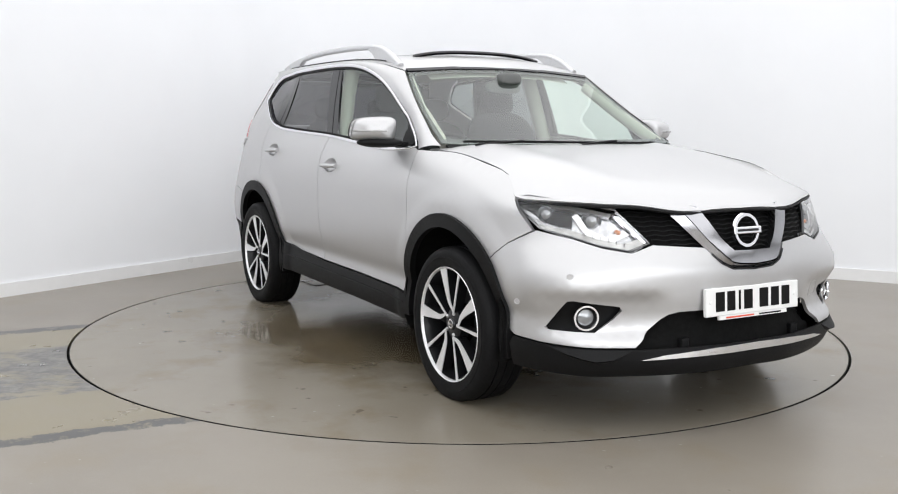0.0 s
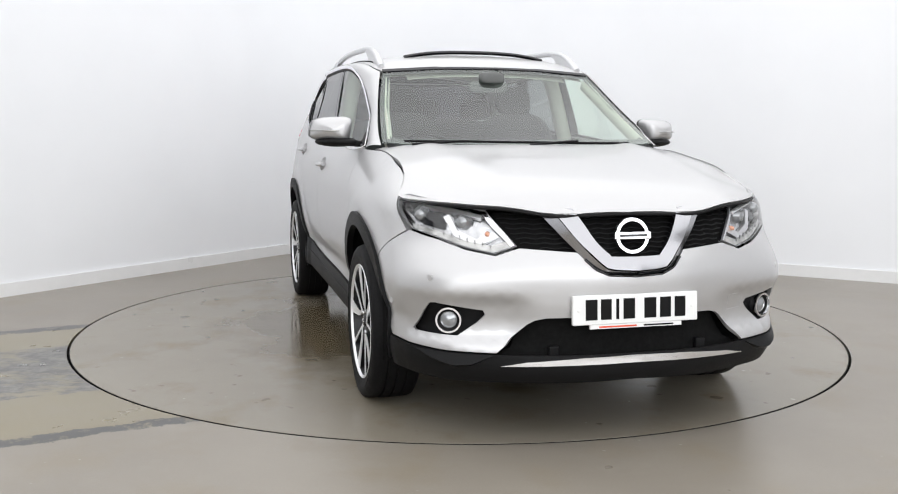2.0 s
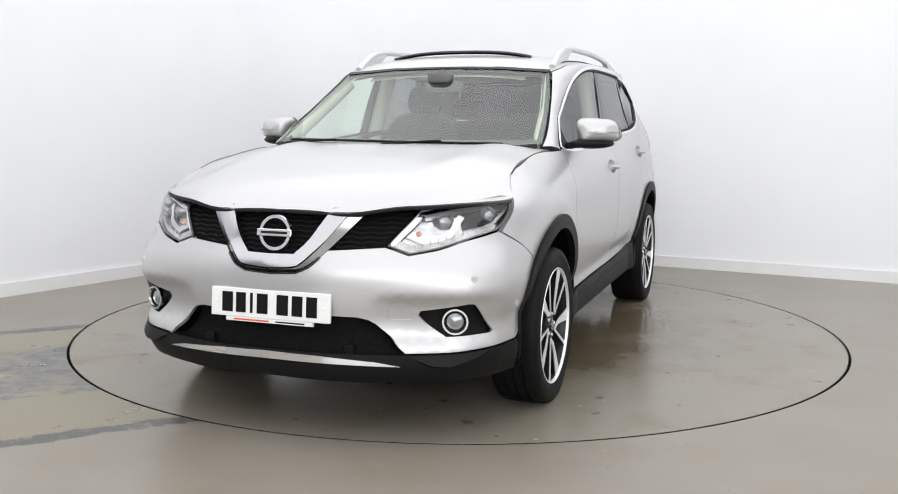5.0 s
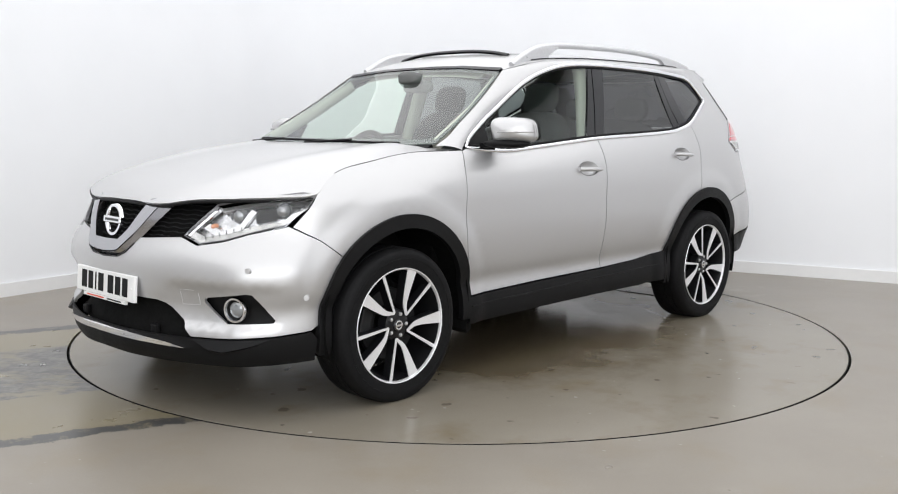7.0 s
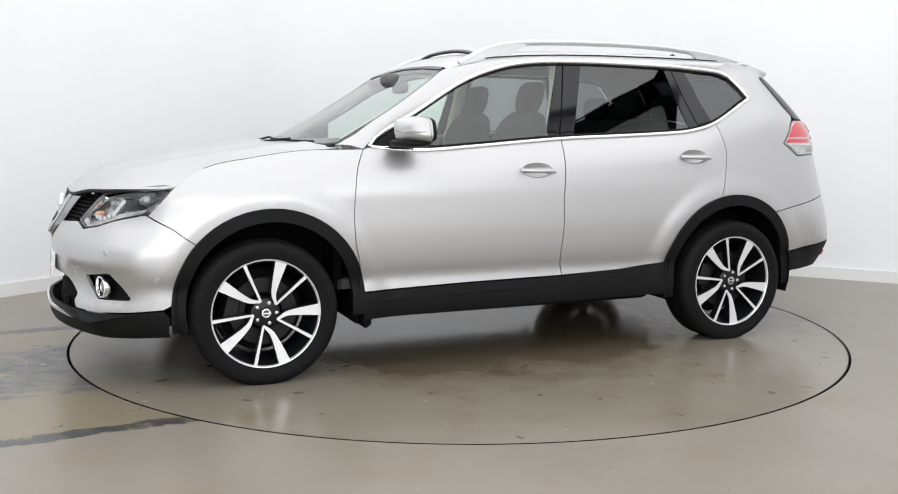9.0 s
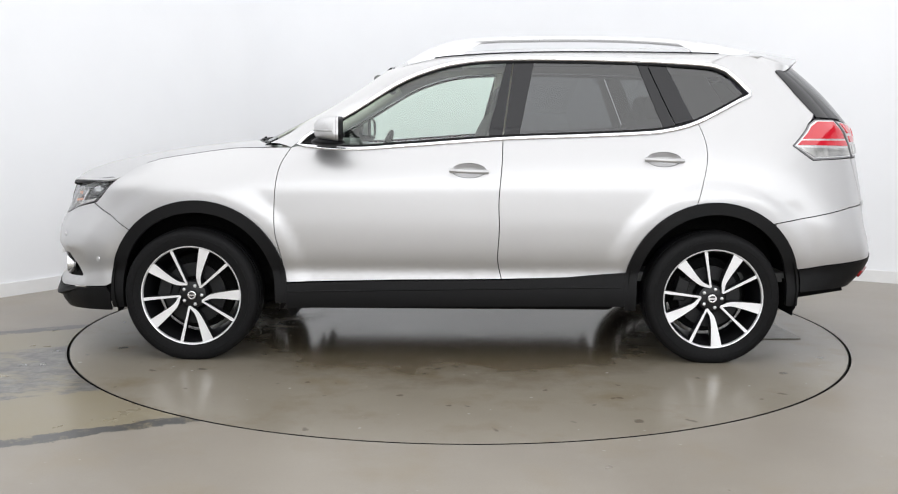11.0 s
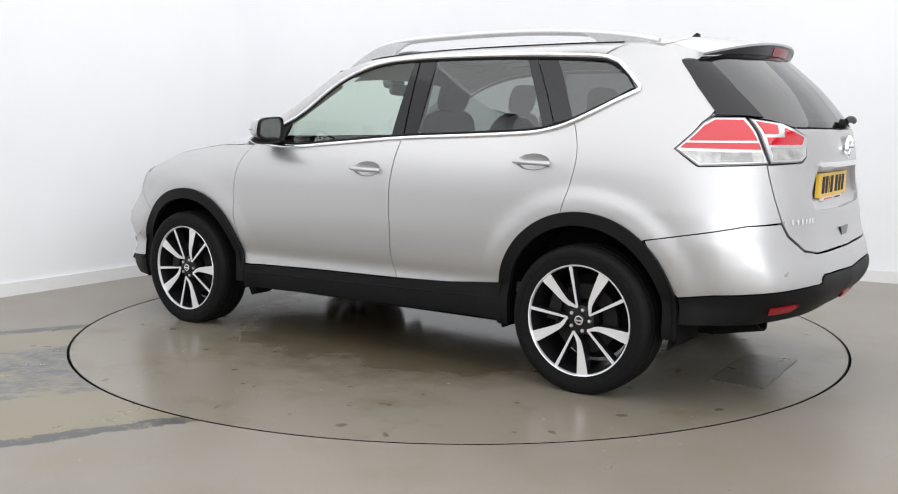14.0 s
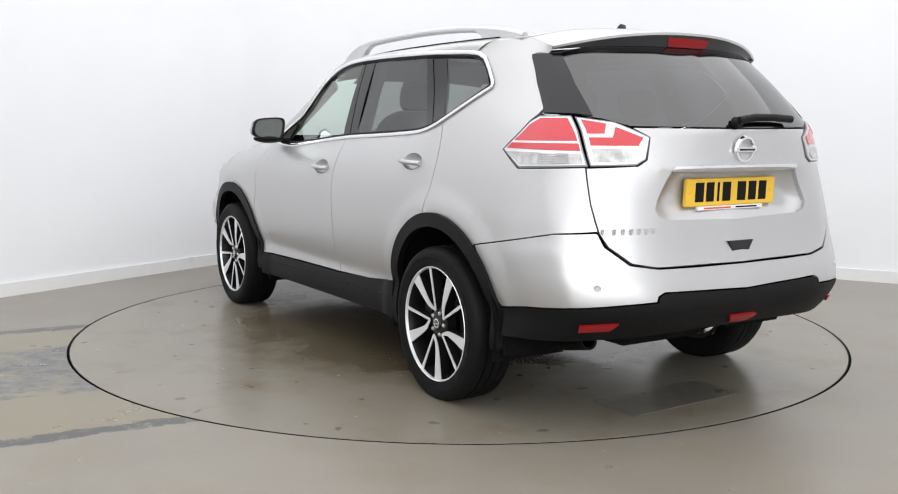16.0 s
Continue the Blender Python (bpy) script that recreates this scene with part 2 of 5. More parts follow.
def wall_line():
    """The foot of the walls, seen from above: two long walls that meet in a rounded corner, and plain walls behind the camera."""
    half = LEFT_DIR.angle(RIGHT_DIR) / 2
    cut = R_CORNER / math.tan(half)
    centre = CORNER + (LEFT_DIR + RIGHT_DIR).normalized() * (R_CORNER / math.sin(half))
    a, b = CORNER + LEFT_DIR * cut, CORNER + RIGHT_DIR * cut
    a0, b0 = math.atan2(a.y - centre.y, a.x - centre.x), math.atan2(b.y - centre.y, b.x - centre.x)
    arc = [centre + Vector((math.cos(a0 + (b0 - a0) * k / 24), math.sin(a0 + (b0 - a0) * k / 24))) * R_CORNER for k in range(25)]
    left, right = CORNER + LEFT_DIR * 13.5, CORNER + RIGHT_DIR * 9.0
    return [left] + arc + [right, Vector((7.0, -9.0)), Vector((-6.0, -9.5))]


LINE = wall_line()


def wall_run(name, pts, z0, z1, thick, mat, label, into=0.0):
    """An upright sheet of the given thickness along a line, its face moved into the room by into."""
    bm = bmesh.new()
    n = len(pts)
    rows = []
    for i, p in enumerate(pts):
        a, b = pts[max(0, i - 1)], pts[min(n - 1, i + 1)]
        d = (b - a).normalized()
        out = Vector((-d.y, d.x))
        f, k = p - out * into, p + out * thick
        rows.append([bm.verts.new((f.x, f.y, z0)), bm.verts.new((f.x, f.y, z1)), bm.verts.new((k.x, k.y, z1)), bm.verts.new((k.x, k.y, z0))])
    for a, b in zip(rows, rows[1:]):
        for k in range(4):
            bm.faces.new((a[k], b[k], b[(k + 1) % 4], a[(k + 1) % 4]))
    bm.faces.new(rows[0][::-1])
    bm.faces.new(rows[-1])
    return tagged(part(name, bm, mat, None, label, smooth=True), kind="structure")


HEIGHT = 3.7
wall_run("wall_north", LINE[:27], -0.05, HEIGHT, 0.15, WALL, "white painted studio wall with a rounded corner")
wall_run("wall_east", LINE[26:28], -0.05, HEIGHT, 0.15, WALL, "plain white painted studio wall")
wall_run("wall_south", LINE[27:29], -0.05, HEIGHT, 0.15, WALL, "plain white painted studio wall")
wall_run("wall_west", [LINE[28], LINE[0]], -0.05, HEIGHT, 0.15, WALL, "plain white painted studio wall")
wall_run("baseboard", LINE[:27], 0.0, 0.095, -0.002, SKIRTING, "low white skirting board along the wall", into=0.016)
bm = bmesh.new()
bm.faces.new([bm.verts.new((p.x, p.y, HEIGHT)) for p in LINE])
bmesh.ops.solidify(bm, geom=bm.faces[:], thickness=-0.1)
tagged(part("ceiling", bm, CEILING, None, "plain white ceiling"), kind="structure")

R_TABLE = 2.236


def ring_faces(bm, r0, r1, z0, z1, seg=160):
    a = [bm.verts.new((r0 * math.cos(2 * math.pi * i / seg), r0 * math.sin(2 * math.pi * i / seg), z0)) for i in range(seg)]
    b = [bm.verts.new((r1 * math.cos(2 * math.pi * i / seg), r1 * math.sin(2 * math.pi * i / seg), z1)) for i in range(seg)]
    for i in range(seg):
        bm.faces.new((a[i], a[(i + 1) % seg], b[(i + 1) % seg], b[i]))
    return a, b


def build_floor():
    """The floor sheet with a round pit for the turntable."""
    bm = bmesh.new()
    inner, _ = ring_faces(bm, R_TABLE + 0.011, R_TABLE + 0.011, 0, -0.08)
    outer = [bm.verts.new((13 * math.cos(2 * math.pi * i / 160), 13 * math.sin(2 * math.pi * i / 160), 0)) for i in range(160)]
    for i in range(160):
        bm.faces.new((inner[i], outer[i], outer[(i + 1) % 160], inner[(i + 1) % 160]))
    return tagged(part("floor", bm, FLOOR, None, "grey-brown painted screed floor with a worn filled channel"), kind="structure")


build_floor()
bm = bmesh.new()
bmesh.ops.create_circle(bm, cap_ends=True, segments=64, radius=R_TABLE + 0.03, matrix=Matrix.Translation((0, 0, -0.08)))
tagged(part("floor_pit", bm, DARK, None, "dark pit floor below the turntable"), kind="structure")


def build_table():
    root = new("turntable")
    bm = bmesh.new()
    top, _ = ring_faces(bm, R_TABLE - 0.005, R_TABLE - 0.004, 0.0, -0.002)
    bm.faces.new(top)
    part("disc", bm, TABLE, root)
    bm = bmesh.new()
    ring_faces(bm, R_TABLE - 0.004, R_TABLE, -0.001, -0.001)
    ring_faces(bm, R_TABLE, R_TABLE, -0.001, -0.06)
    part("rim", bm, DARK, root, "dark steel edge")
    return tagged(root, "round flush turntable with a damp stained screed top", "turntable")


table = build_table()

# ---- the car: its shape as smooth sheets ----
OX, OY = 0.037, 0.053          # how the car stands off the turntable's axle
AXLE, HUB_Z = 1.343, 0.338
PLAN = catmull([(2.245, 0), (2.232, 0.2), (2.18, 0.40), (2.105, 0.56), (2.02, 0.69), (1.91, 0.785), (1.77, 0.85), (1.55, 0.885), (1.35, 0.895), (0.9, 0.888), (0.3, 0.886), (-0.4, 0.886), (-1.0, 0.888),
    (-1.35, 0.892), (-1.7, 0.875), (-1.95, 0.832), (-2.10, 0.765), (-2.205, 0.65), (-2.275, 0.48), (-2.325, 0.25), (-2.34, 0)], 0.01)
PLAN = np.array(PLAN)
ARC = np.concatenate([[0], np.cumsum(np.hypot(*np.diff(PLAN, axis=0).T))])
U_END = ARC[-1]


def curve_of(keys):
    """A smooth function of one number through the keys."""
    k = np.array(catmull(sorted(keys), 0.01))
    return lambda v: np.interp(v, k[:, 0], k[:, 1])


NOSE = curve_of([(0.15, -0.10), (0.22, -0.02), (0.28, 0.022), (0.36, 0.022), (0.42, 0.006), (0.48, -0.002), (0.55, 0.004), (0.65, 0.006), (0.70, -0.008), (0.75, -0.033), (0.83, -0.065), (0.90, -0.11), (0.97, -0.20), (1.1, -0.4)])
TAIL = curve_of([(0.15, 0.26), (0.25, 0.18), (0.34, 0.11), (0.39, 0.06), (0.45, 0.0), (0.50, -0.028), (0.55, -0.032), (0.63, -0.015), (0.67, 0.0), (0.75, 0.02), (0.9, 0.042), (1.05, 0.07), (1.16, 0.085), (1.21, 0.098), (1.28, 0.145), (1.4, 0.245), (1.52, 0.375), (1.62, 0.50)])
SIDE = curve_of([(0.10, -0.16), (0.2, -0.075), (0.27, -0.045), (0.34, -0.035), (0.41, -0.04), (0.47, -0.045), (0.53, -0.026), (0.6, -0.012), (0.7, -0.002), (0.8, 0.0), (0.9, 0.0)])
Z_TOP = curve_of([(-3, 1.205), (-1.25, 1.20), (-0.954, 1.192), (-0.665, 1.178), (-0.256, 1.161), (0.217, 1.125), (0.517, 1.106), (0.82, 1.112), (1.1, 1.098), (1.3, 1.073), (1.535, 1.038), (1.725, 0.965), (1.9, 0.955), (2.1, 0.93), (2.4, 0.9)])
Y_TOP = curve_of([(-3, 0.79), (-1.3, 0.785), (-0.4, 0.79), (0.5, 0.79), (0.84, 0.775), (1.1, 0.745), (1.3, 0.738), (1.535, 0.755), (1.725, 0.815), (1.9, 0.83), (2.4, 0.84)])


FRONT_FULL = curve_of([(0.1, 0.02), (0.25, 0.04), (0.38, 0.055), (0.52, 0.07), (0.62, 0.06), (0.70, 0.030), (0.77, 0.007), (0.83, 0.0), (0.9, 0.0), (1.7, 0.0)])
REAR_FULL = curve_of([(0.1, 0.02), (0.3, 0.04), (0.45, 0.045), (0.70, 0.038), (0.78, 0.025), (0.88, 0.01), (1.0, 0.0), (1.1, 0.0), (1.7, 0.0)])


def door_width(x, z):
    zt, yt = Z_TOP(x), Y_TOP(x)
    w = 0.89 + SIDE(min(z, 0.86))
    if z <= 0.86:
        return w
    if z <= zt:
        t = (z - 0.86) / (zt - 0.86)
        return w - (w - yt) * t ** 2.3
    t = z - zt
    return yt - 0.13 * t - 0.19 * t * t - 0.06 * step(x, -0.2, 0.6) * min(1, t / 0.15)


QUARTER = curve_of([(0.0, 0.89), (0.8, 0.89), (0.86, 0.889), (1.0, 0.872), (1.12, 0.843), (1.25, 0.796), (1.38, 0.738), (1.50, 0.692), (1.55, 0.672), (1.66, 0.645)])


def half_width(x, z):
    """Half the car's width: sharp-shouldered doors that run out into a rounder quarter."""
    w = door_width(x, z)
    if z > 0.8 and x < -0.9:
        t = min(1, (-0.9 - x) / 0.4)
        t = t * t * (3 - 2 * t)
        w = w * (1 - t) + QUARTER(z) * t
    return w


def step(v, a, b):
    t = min(1, max(0, (v - a) / (b - a)))
    return t * t * (3 - 2 * t)


def body_at(u, z):
    """The body's outer skin: u metres round the plan from the nose (left side positive), at height z."""
    s = 1 if u >= 0 else -1
    a = abs(u)
    xs, ys = np.interp(a, ARC, PLAN[:, 0]), np.interp(a, ARC, PLAN[:, 1])
    wf = min(1, max(0, (xs - 1.3) / 0.85)) ** 1.3
    wr = min(1, max(0, (-xs - 1.15) / 1.0)) ** 1.25
    x = xs + NOSE(z) * wf + TAIL(z) * wr
    # the scooped fog lamp corner and the hollow low in the doors
    full = FRONT_FULL(z) * step(xs, 1.62, 1.90) * (1 - 0.85 * step(xs, 2.0, 2.22)) if xs > 1.6 else 0.0
    if xs < -1.6 and z < 1.05:
        full = REAR_FULL(z) * step(-xs, 1.68, 1.98) * (1 - step(-xs, 2.08, 2.25))
        x -= 0.5 * full
        x += 0.055 * (1 - step(ys, 0.15, 0.62)) * (1 - step(z, 0.92, 1.1))
    else:
        x += 0.62 * full
    x -= 0.024 * step(ys, 0.36, 0.50) * (1 - step(ys, 0.74, 0.86)) * step(z, 0.385, 0.42) * (1 - step(z, 0.535, 0.585)) * (xs > 1.5)
    y = ys * half_width(x, z) / 0.89 + 0.8 * full
    flare = max(1 - step(math.hypot(x - cx, z - 0.38), 0.49, 0.585) for cx in (1.31, -1.342))
    return np.array((x, s * (y + 0.013 * flare * (ys > 0.6)), z))


Z_TABLE = np.arange(0.1, 1.66, 0.02)
U_TABLE = np.linspace(0, U_END, 260)
GRID = np.array([[body_at(u, z)[:2] for u in U_TABLE] for z in Z_TABLE])


def row_at(z):
    k = min(max((z - 0.1) / 0.02, 0), len(Z_TABLE) - 1.001)
    i = int(k)
    return GRID[i] * (1 - (k - i)) + GRID[i + 1] * (k - i)


def ux(x, z):
    """u of the side point at x, z."""
    r = row_at(z)
    return (float(np.interp(-x, -r[:, 0], U_TABLE)), z)


def uf(y, z):
    """u of the front point at y, z."""
    r = row_at(z)
    n = int(np.argmax(r[:110, 1]))
    return (math.copysign(float(np.interp(abs(y), r[:n, 1], U_TABLE[:n])), y), z)


def ur(y, z):
    """u of the rear point at y, z."""
    r = row_at(z)
    k = 150 + int(np.argmax(r[150:, 1]))
    return (math.copysign(float(np.interp(-abs(y), -r[k:, 1], U_TABLE[k:])), y) if abs(y) > 1e-6 else U_END, z)


BONNET_Z = curve_of([(0.9, 1.138), (1.15, 1.124), (1.36, 1.102), (1.6, 1.068), (1.9, 1.012), (2.05, 0.968), (2.12, 0.93), (2.17, 0.888), (2.25, 0.79)])


def bonnet_at(x, y):
    a = abs(y)
    ridge = 0.012 * math.exp(-((a - 0.5 - 0.06 * (1.6 - x)) / 0.09) ** 2) * min(1, max(0, (2.1 - x) / 0.4))
    return np.array((x, y, BONNET_Z(x + 0.27 * y * y) - 0.02 * (a / 0.7) ** 4 - 0.05 * step(a, 0.40, 0.92) * step(x, 1.45, 1.8) + ridge))


ROOF_Z = curve_of([(0.55, 1.43), (0.42, 1.50), (0.345, 1.537), (0.24, 1.583), (0.12, 1.615), (-0.03, 1.636), (-0.4, 1.656), (-0.9, 1.661), (-1.4, 1.656), (-1.76, 1.638), (-2.1, 1.59)])


def roof_at(x, y):
    return np.array((x, y, ROOF_Z(x - 0.06 * y * y) - 0.068 * (abs(y) / 0.65) ** 2.4))


SCREEN_X = curve_of([(1.05, 1.23), (1.12, 1.085), (1.19, 0.94), (1.304, 0.712), (1.45, 0.46), (1.53, 0.34), (1.58, 0.27)])


def screen_at(y, z):
    k = np.interp(z, [1.1, 1.5], [0.23, 0.09])
    return np.array((SCREEN_X(z) - k * y * y, y, z))


def inside(p, loop):
    x, y = p
    odd = False
    for (x0, y0), (x1, y1) in zip(loop, loop[1:] + loop[:1]):
        if (y0 > y) != (y1 > y) and x < (x1 - x0) * (y - y0) / (y1 - y0) + x0:
            odd = not odd
    return odd


def dense(loop, h):
    out = []
    for a, b in zip(loop, loop[1:] + loop[:1]):
        a, b = np.array(a, float), np.array(b, float)
        n = max(1, math.ceil(np.linalg.norm(b - a) / h))
        out += [tuple(a + (b - a) * k / n) for k in range(n)]
    return out


def shrink(loop, d):
    """The loop moved inwards by d, for the gap between two panels."""
    area = sum(a[0] * b[1] - b[0] * a[1] for a, b in zip(loop, loop[1:] + loop[:1]))
    s = 1 if area > 0 else -1
    out = []
    n = len(loop)
    for i in range(n):
        p0, p, p1 = (np.array(loop[(i + k) % n], float) for k in (-1, 0, 1))
        a, b = p - p0, p1 - p
        a, b = a / (np.linalg.norm(a) + 1e-9), b / (np.linalg.norm(b) + 1e-9)
        na, nb = np.array((-a[1], a[0])), np.array((-b[1], b[0]))
        m = na + nb
        m = m / max(0.35, float(m @ m) / 2)
        out.append(tuple(p + s * d * m))
    return out


def sheet(name, loop, surf, mat, parent, label="", holes=(), h=0.035, thick=0.014, off=0.0, gap=0.0014, flip=1, mirror=False):
    """A panel cut out of a smooth sheet: the loop and holes lie in the sheet's two parameters. Its rim is turned inwards by thick."""
    loops = []
    for k, lp in enumerate([list(loop)] + [list(q) for q in holes]):
        lp = [(float(a), float(b)) for a, b in lp]
        lp = [p for i, p in enumerate(lp) if math.dist(p, lp[i - 1]) > 1e-4]
        if gap:
            lp = shrink(lp, gap if k == 0 else -gap)
        loops.append(dense(lp, h * 0.6))
    pts, edges = [], []
    for lp in loops:
        n0 = len(pts)
        pts += lp
        edges += [(n0 + i, n0 + (i + 1) % len(lp)) for i in range(len(lp))]
    rim = len(pts)
    lo, hi = np.min(loops[0], axis=0), np.max(loops[0], axis=0)
    border = np.array(pts)
    for i, a in enumerate(np.arange(lo[0] + h / 2, hi[0], h)):
        for b in np.arange(lo[1] + h / 2 * (1 + i % 2), hi[1], h):
            if inside((a, b), loops[0]) and not any(inside((a, b), q) for q in loops[1:]) and np.min(np.hypot(border[:, 0] - a, border[:, 1] - b)) > h * 0.4:
                pts.append((float(a), float(b)))
    v2, _, tris, orig, _, _ = delaunay_2d_cdt([Vector(p) for p in pts], edges, [], 0, 1e-6)
    v2 = [(v.x, v.y) for v in v2]
    faces = []
    for t in tris:
        c = (sum(v2[i][0] for i in t) / 3, sum(v2[i][1] for i in t) / 3)
        if inside(c, loops[0]) and not any(inside(c, q) for q in loops[1:]):
            faces.append(tuple(t))
    e = 0.012

    def frame_at(a, b):
        p = surf(a, b)
        n = np.cross(surf(a + e, b) - surf(a - e, b), surf(a, b + e) - surf(a, b - e)) * flip
        return p, n / (np.linalg.norm(n) + 1e-12)
    verts, normals = [], []
    for a, b in v2:
        p, n = frame_at(a, b)
        verts.append(p + n * off)
        normals.append(n)
    fixed = []
    for f in faces:
        p = [np.array(verts[i]) for i in f]
        fixed.append(f if np.cross(p[1] - p[0], p[2] - p[0]) @ normals[f[0]] > 0 else f[::-1])
    faces = fixed
    where = {}
    for i, ids in enumerate(orig):
        for j in ids:
            where[j] = i
    if thick:
        n0 = 0
        for lp in loops:
            ids = [where[n0 + i] for i in range(len(lp))]
            n0 += len(lp)
            base = len(verts)
            m = len(ids)
            for k, i in enumerate(ids):
                tang = np.array(verts[ids[(k + 1) % m]]) - np.array(verts[ids[k - 1]])
                outn = np.cross(tang, normals[i])
                outn = outn / (np.linalg.norm(outn) + 1e-12)
                verts += [verts[i], verts[i] - normals[i] * thick]
                normals += [outn, outn]
            for k in range(m):
                a, b = base + 2 * k, base + 2 * ((k + 1) % m)
                faces.append((a, a + 1, b + 1, b))
    if mirror:
        verts = [(v[0], -v[1], v[2]) for v in verts]
        normals = [(n[0], -n[1], n[2]) for n in normals]
        faces = [f[::-1] for f in faces]
    return mesh_object(name, verts, faces, mat, parent, label, normals=normals)


def both(name, loop, surf, mat, parent, label="", **more):
    """A panel on the left and its twin on the right."""
    return [sheet(name, loop, surf, mat, parent, label, mirror=m, **more) for m in (False, True)]


def arch(cx, cz, r, a0, a1, n=28):
    return [(cx + r * math.cos(radians(a0 + (a1 - a0) * k / n)), cz + r * math.sin(radians(a0 + (a1 - a0) * k / n))) for k in range(n + 1)]


def side(points):
    return [ux(x, z) for x, z in points]


def mirrored(points):
    """A half outline from the centre line outwards, closed by its other half."""
    return points + [(-a, b) for a, b in points[::-1] if abs(a) > 1e-9]


def rear_loop(points):
    """A half outline at the rear, from the centre outwards, closed over the centre line (u runs past the tail's middle)."""
    return points + [(2 * U_END - a, b) for a, b in points[::-1] if abs(a - U_END) > 1e-6]


def tail_at(u, z):
    if u > U_END:
        p = body_at(2 * U_END - u, z)
        return np.array((p[0], -p[1], p[2]))
    return body_at(u, z)


ARCH_F, ARCH_R = (1.31, 0.375, 0.452), (-1.342, 0.385, 0.447)
car = new("car")
tagged(car, "silver five-door family SUV with black wheel arch trim on the turntable", "car")

# --- lines that several panels share (x, z) ---
BELT = [(0.80, 1.108), (0.517, 1.093), (0.217, 1.113), (-0.256, 1.149), (-0.665, 1.166), (-0.954, 1.180), (-1.098, 1.195), (-1.253, 1.239), (-1.50, 1.362)]
CANT = [(0.80, 1.125), (0.714, 1.183), (0.529, 1.283), (0.287, 1.432), (0.107, 1.506), (-0.072, 1.545), (-0.309, 1.560), (-0.661, 1.560), (-1.098, 1.549), (-1.36, 1.530), (-1.45, 1.48), (-1.535, 1.395)]
BELT = [tuple(p) for p in catmull(BELT, 0.04)]
CANT = [tuple(p) for p in catmull(CANT, 0.04)]
DOOR_F = [tuple(p) for p in catmull([(0.835, 1.098), (0.885, 1.001), (0.908, 0.853), (0.909, 0.675), (0.884, 0.555), (0.858, 0.404)], 0.03)]
DOOR_M = [tuple(p) for p in catmull([(-0.258, 1.149), (-0.251, 1.011), (-0.237, 0.837), (-0.241, 0.69), (-0.235, 0.527), (-0.257, 0.425)], 0.03)]
DOOR_R = [tuple(p) for p in catmull([(-1.253, 1.239), (-1.283, 1.163), (-1.297, 1.077), (-1.281, 0.963), (-1.243, 0.824)], 0.03)]


def resample(points, n):
    p = np.array(points, float)
    d = np.concatenate([[0], np.cumsum(np.linalg.norm(np.diff(p, axis=0), axis=1))])
    return [np.array([np.interp(t, d, p[:, k]) for k in range(3)]) for t in np.linspace(0, d[-1], n)]


def cut(line, x0, x1):
    """The stretch of a line between two x."""
    lo, hi = min(x0, x1), max(x0, x1)
    return [p for p in line if lo < p[0] < hi]


def arch_part(a, test):
    return [p for p in arch(*a, 178, 2, 70) if test(p)]


def cup_loop(x, z):
    """The oval scoop round a door handle."""
    c = ux(x, z)
    return [(c[0] + 0.085 * math.cos(a), z + 0.004 + 0.036 * math.sin(a)) for a in np.linspace(0, 2 * math.pi, 28, endpoint=False)]


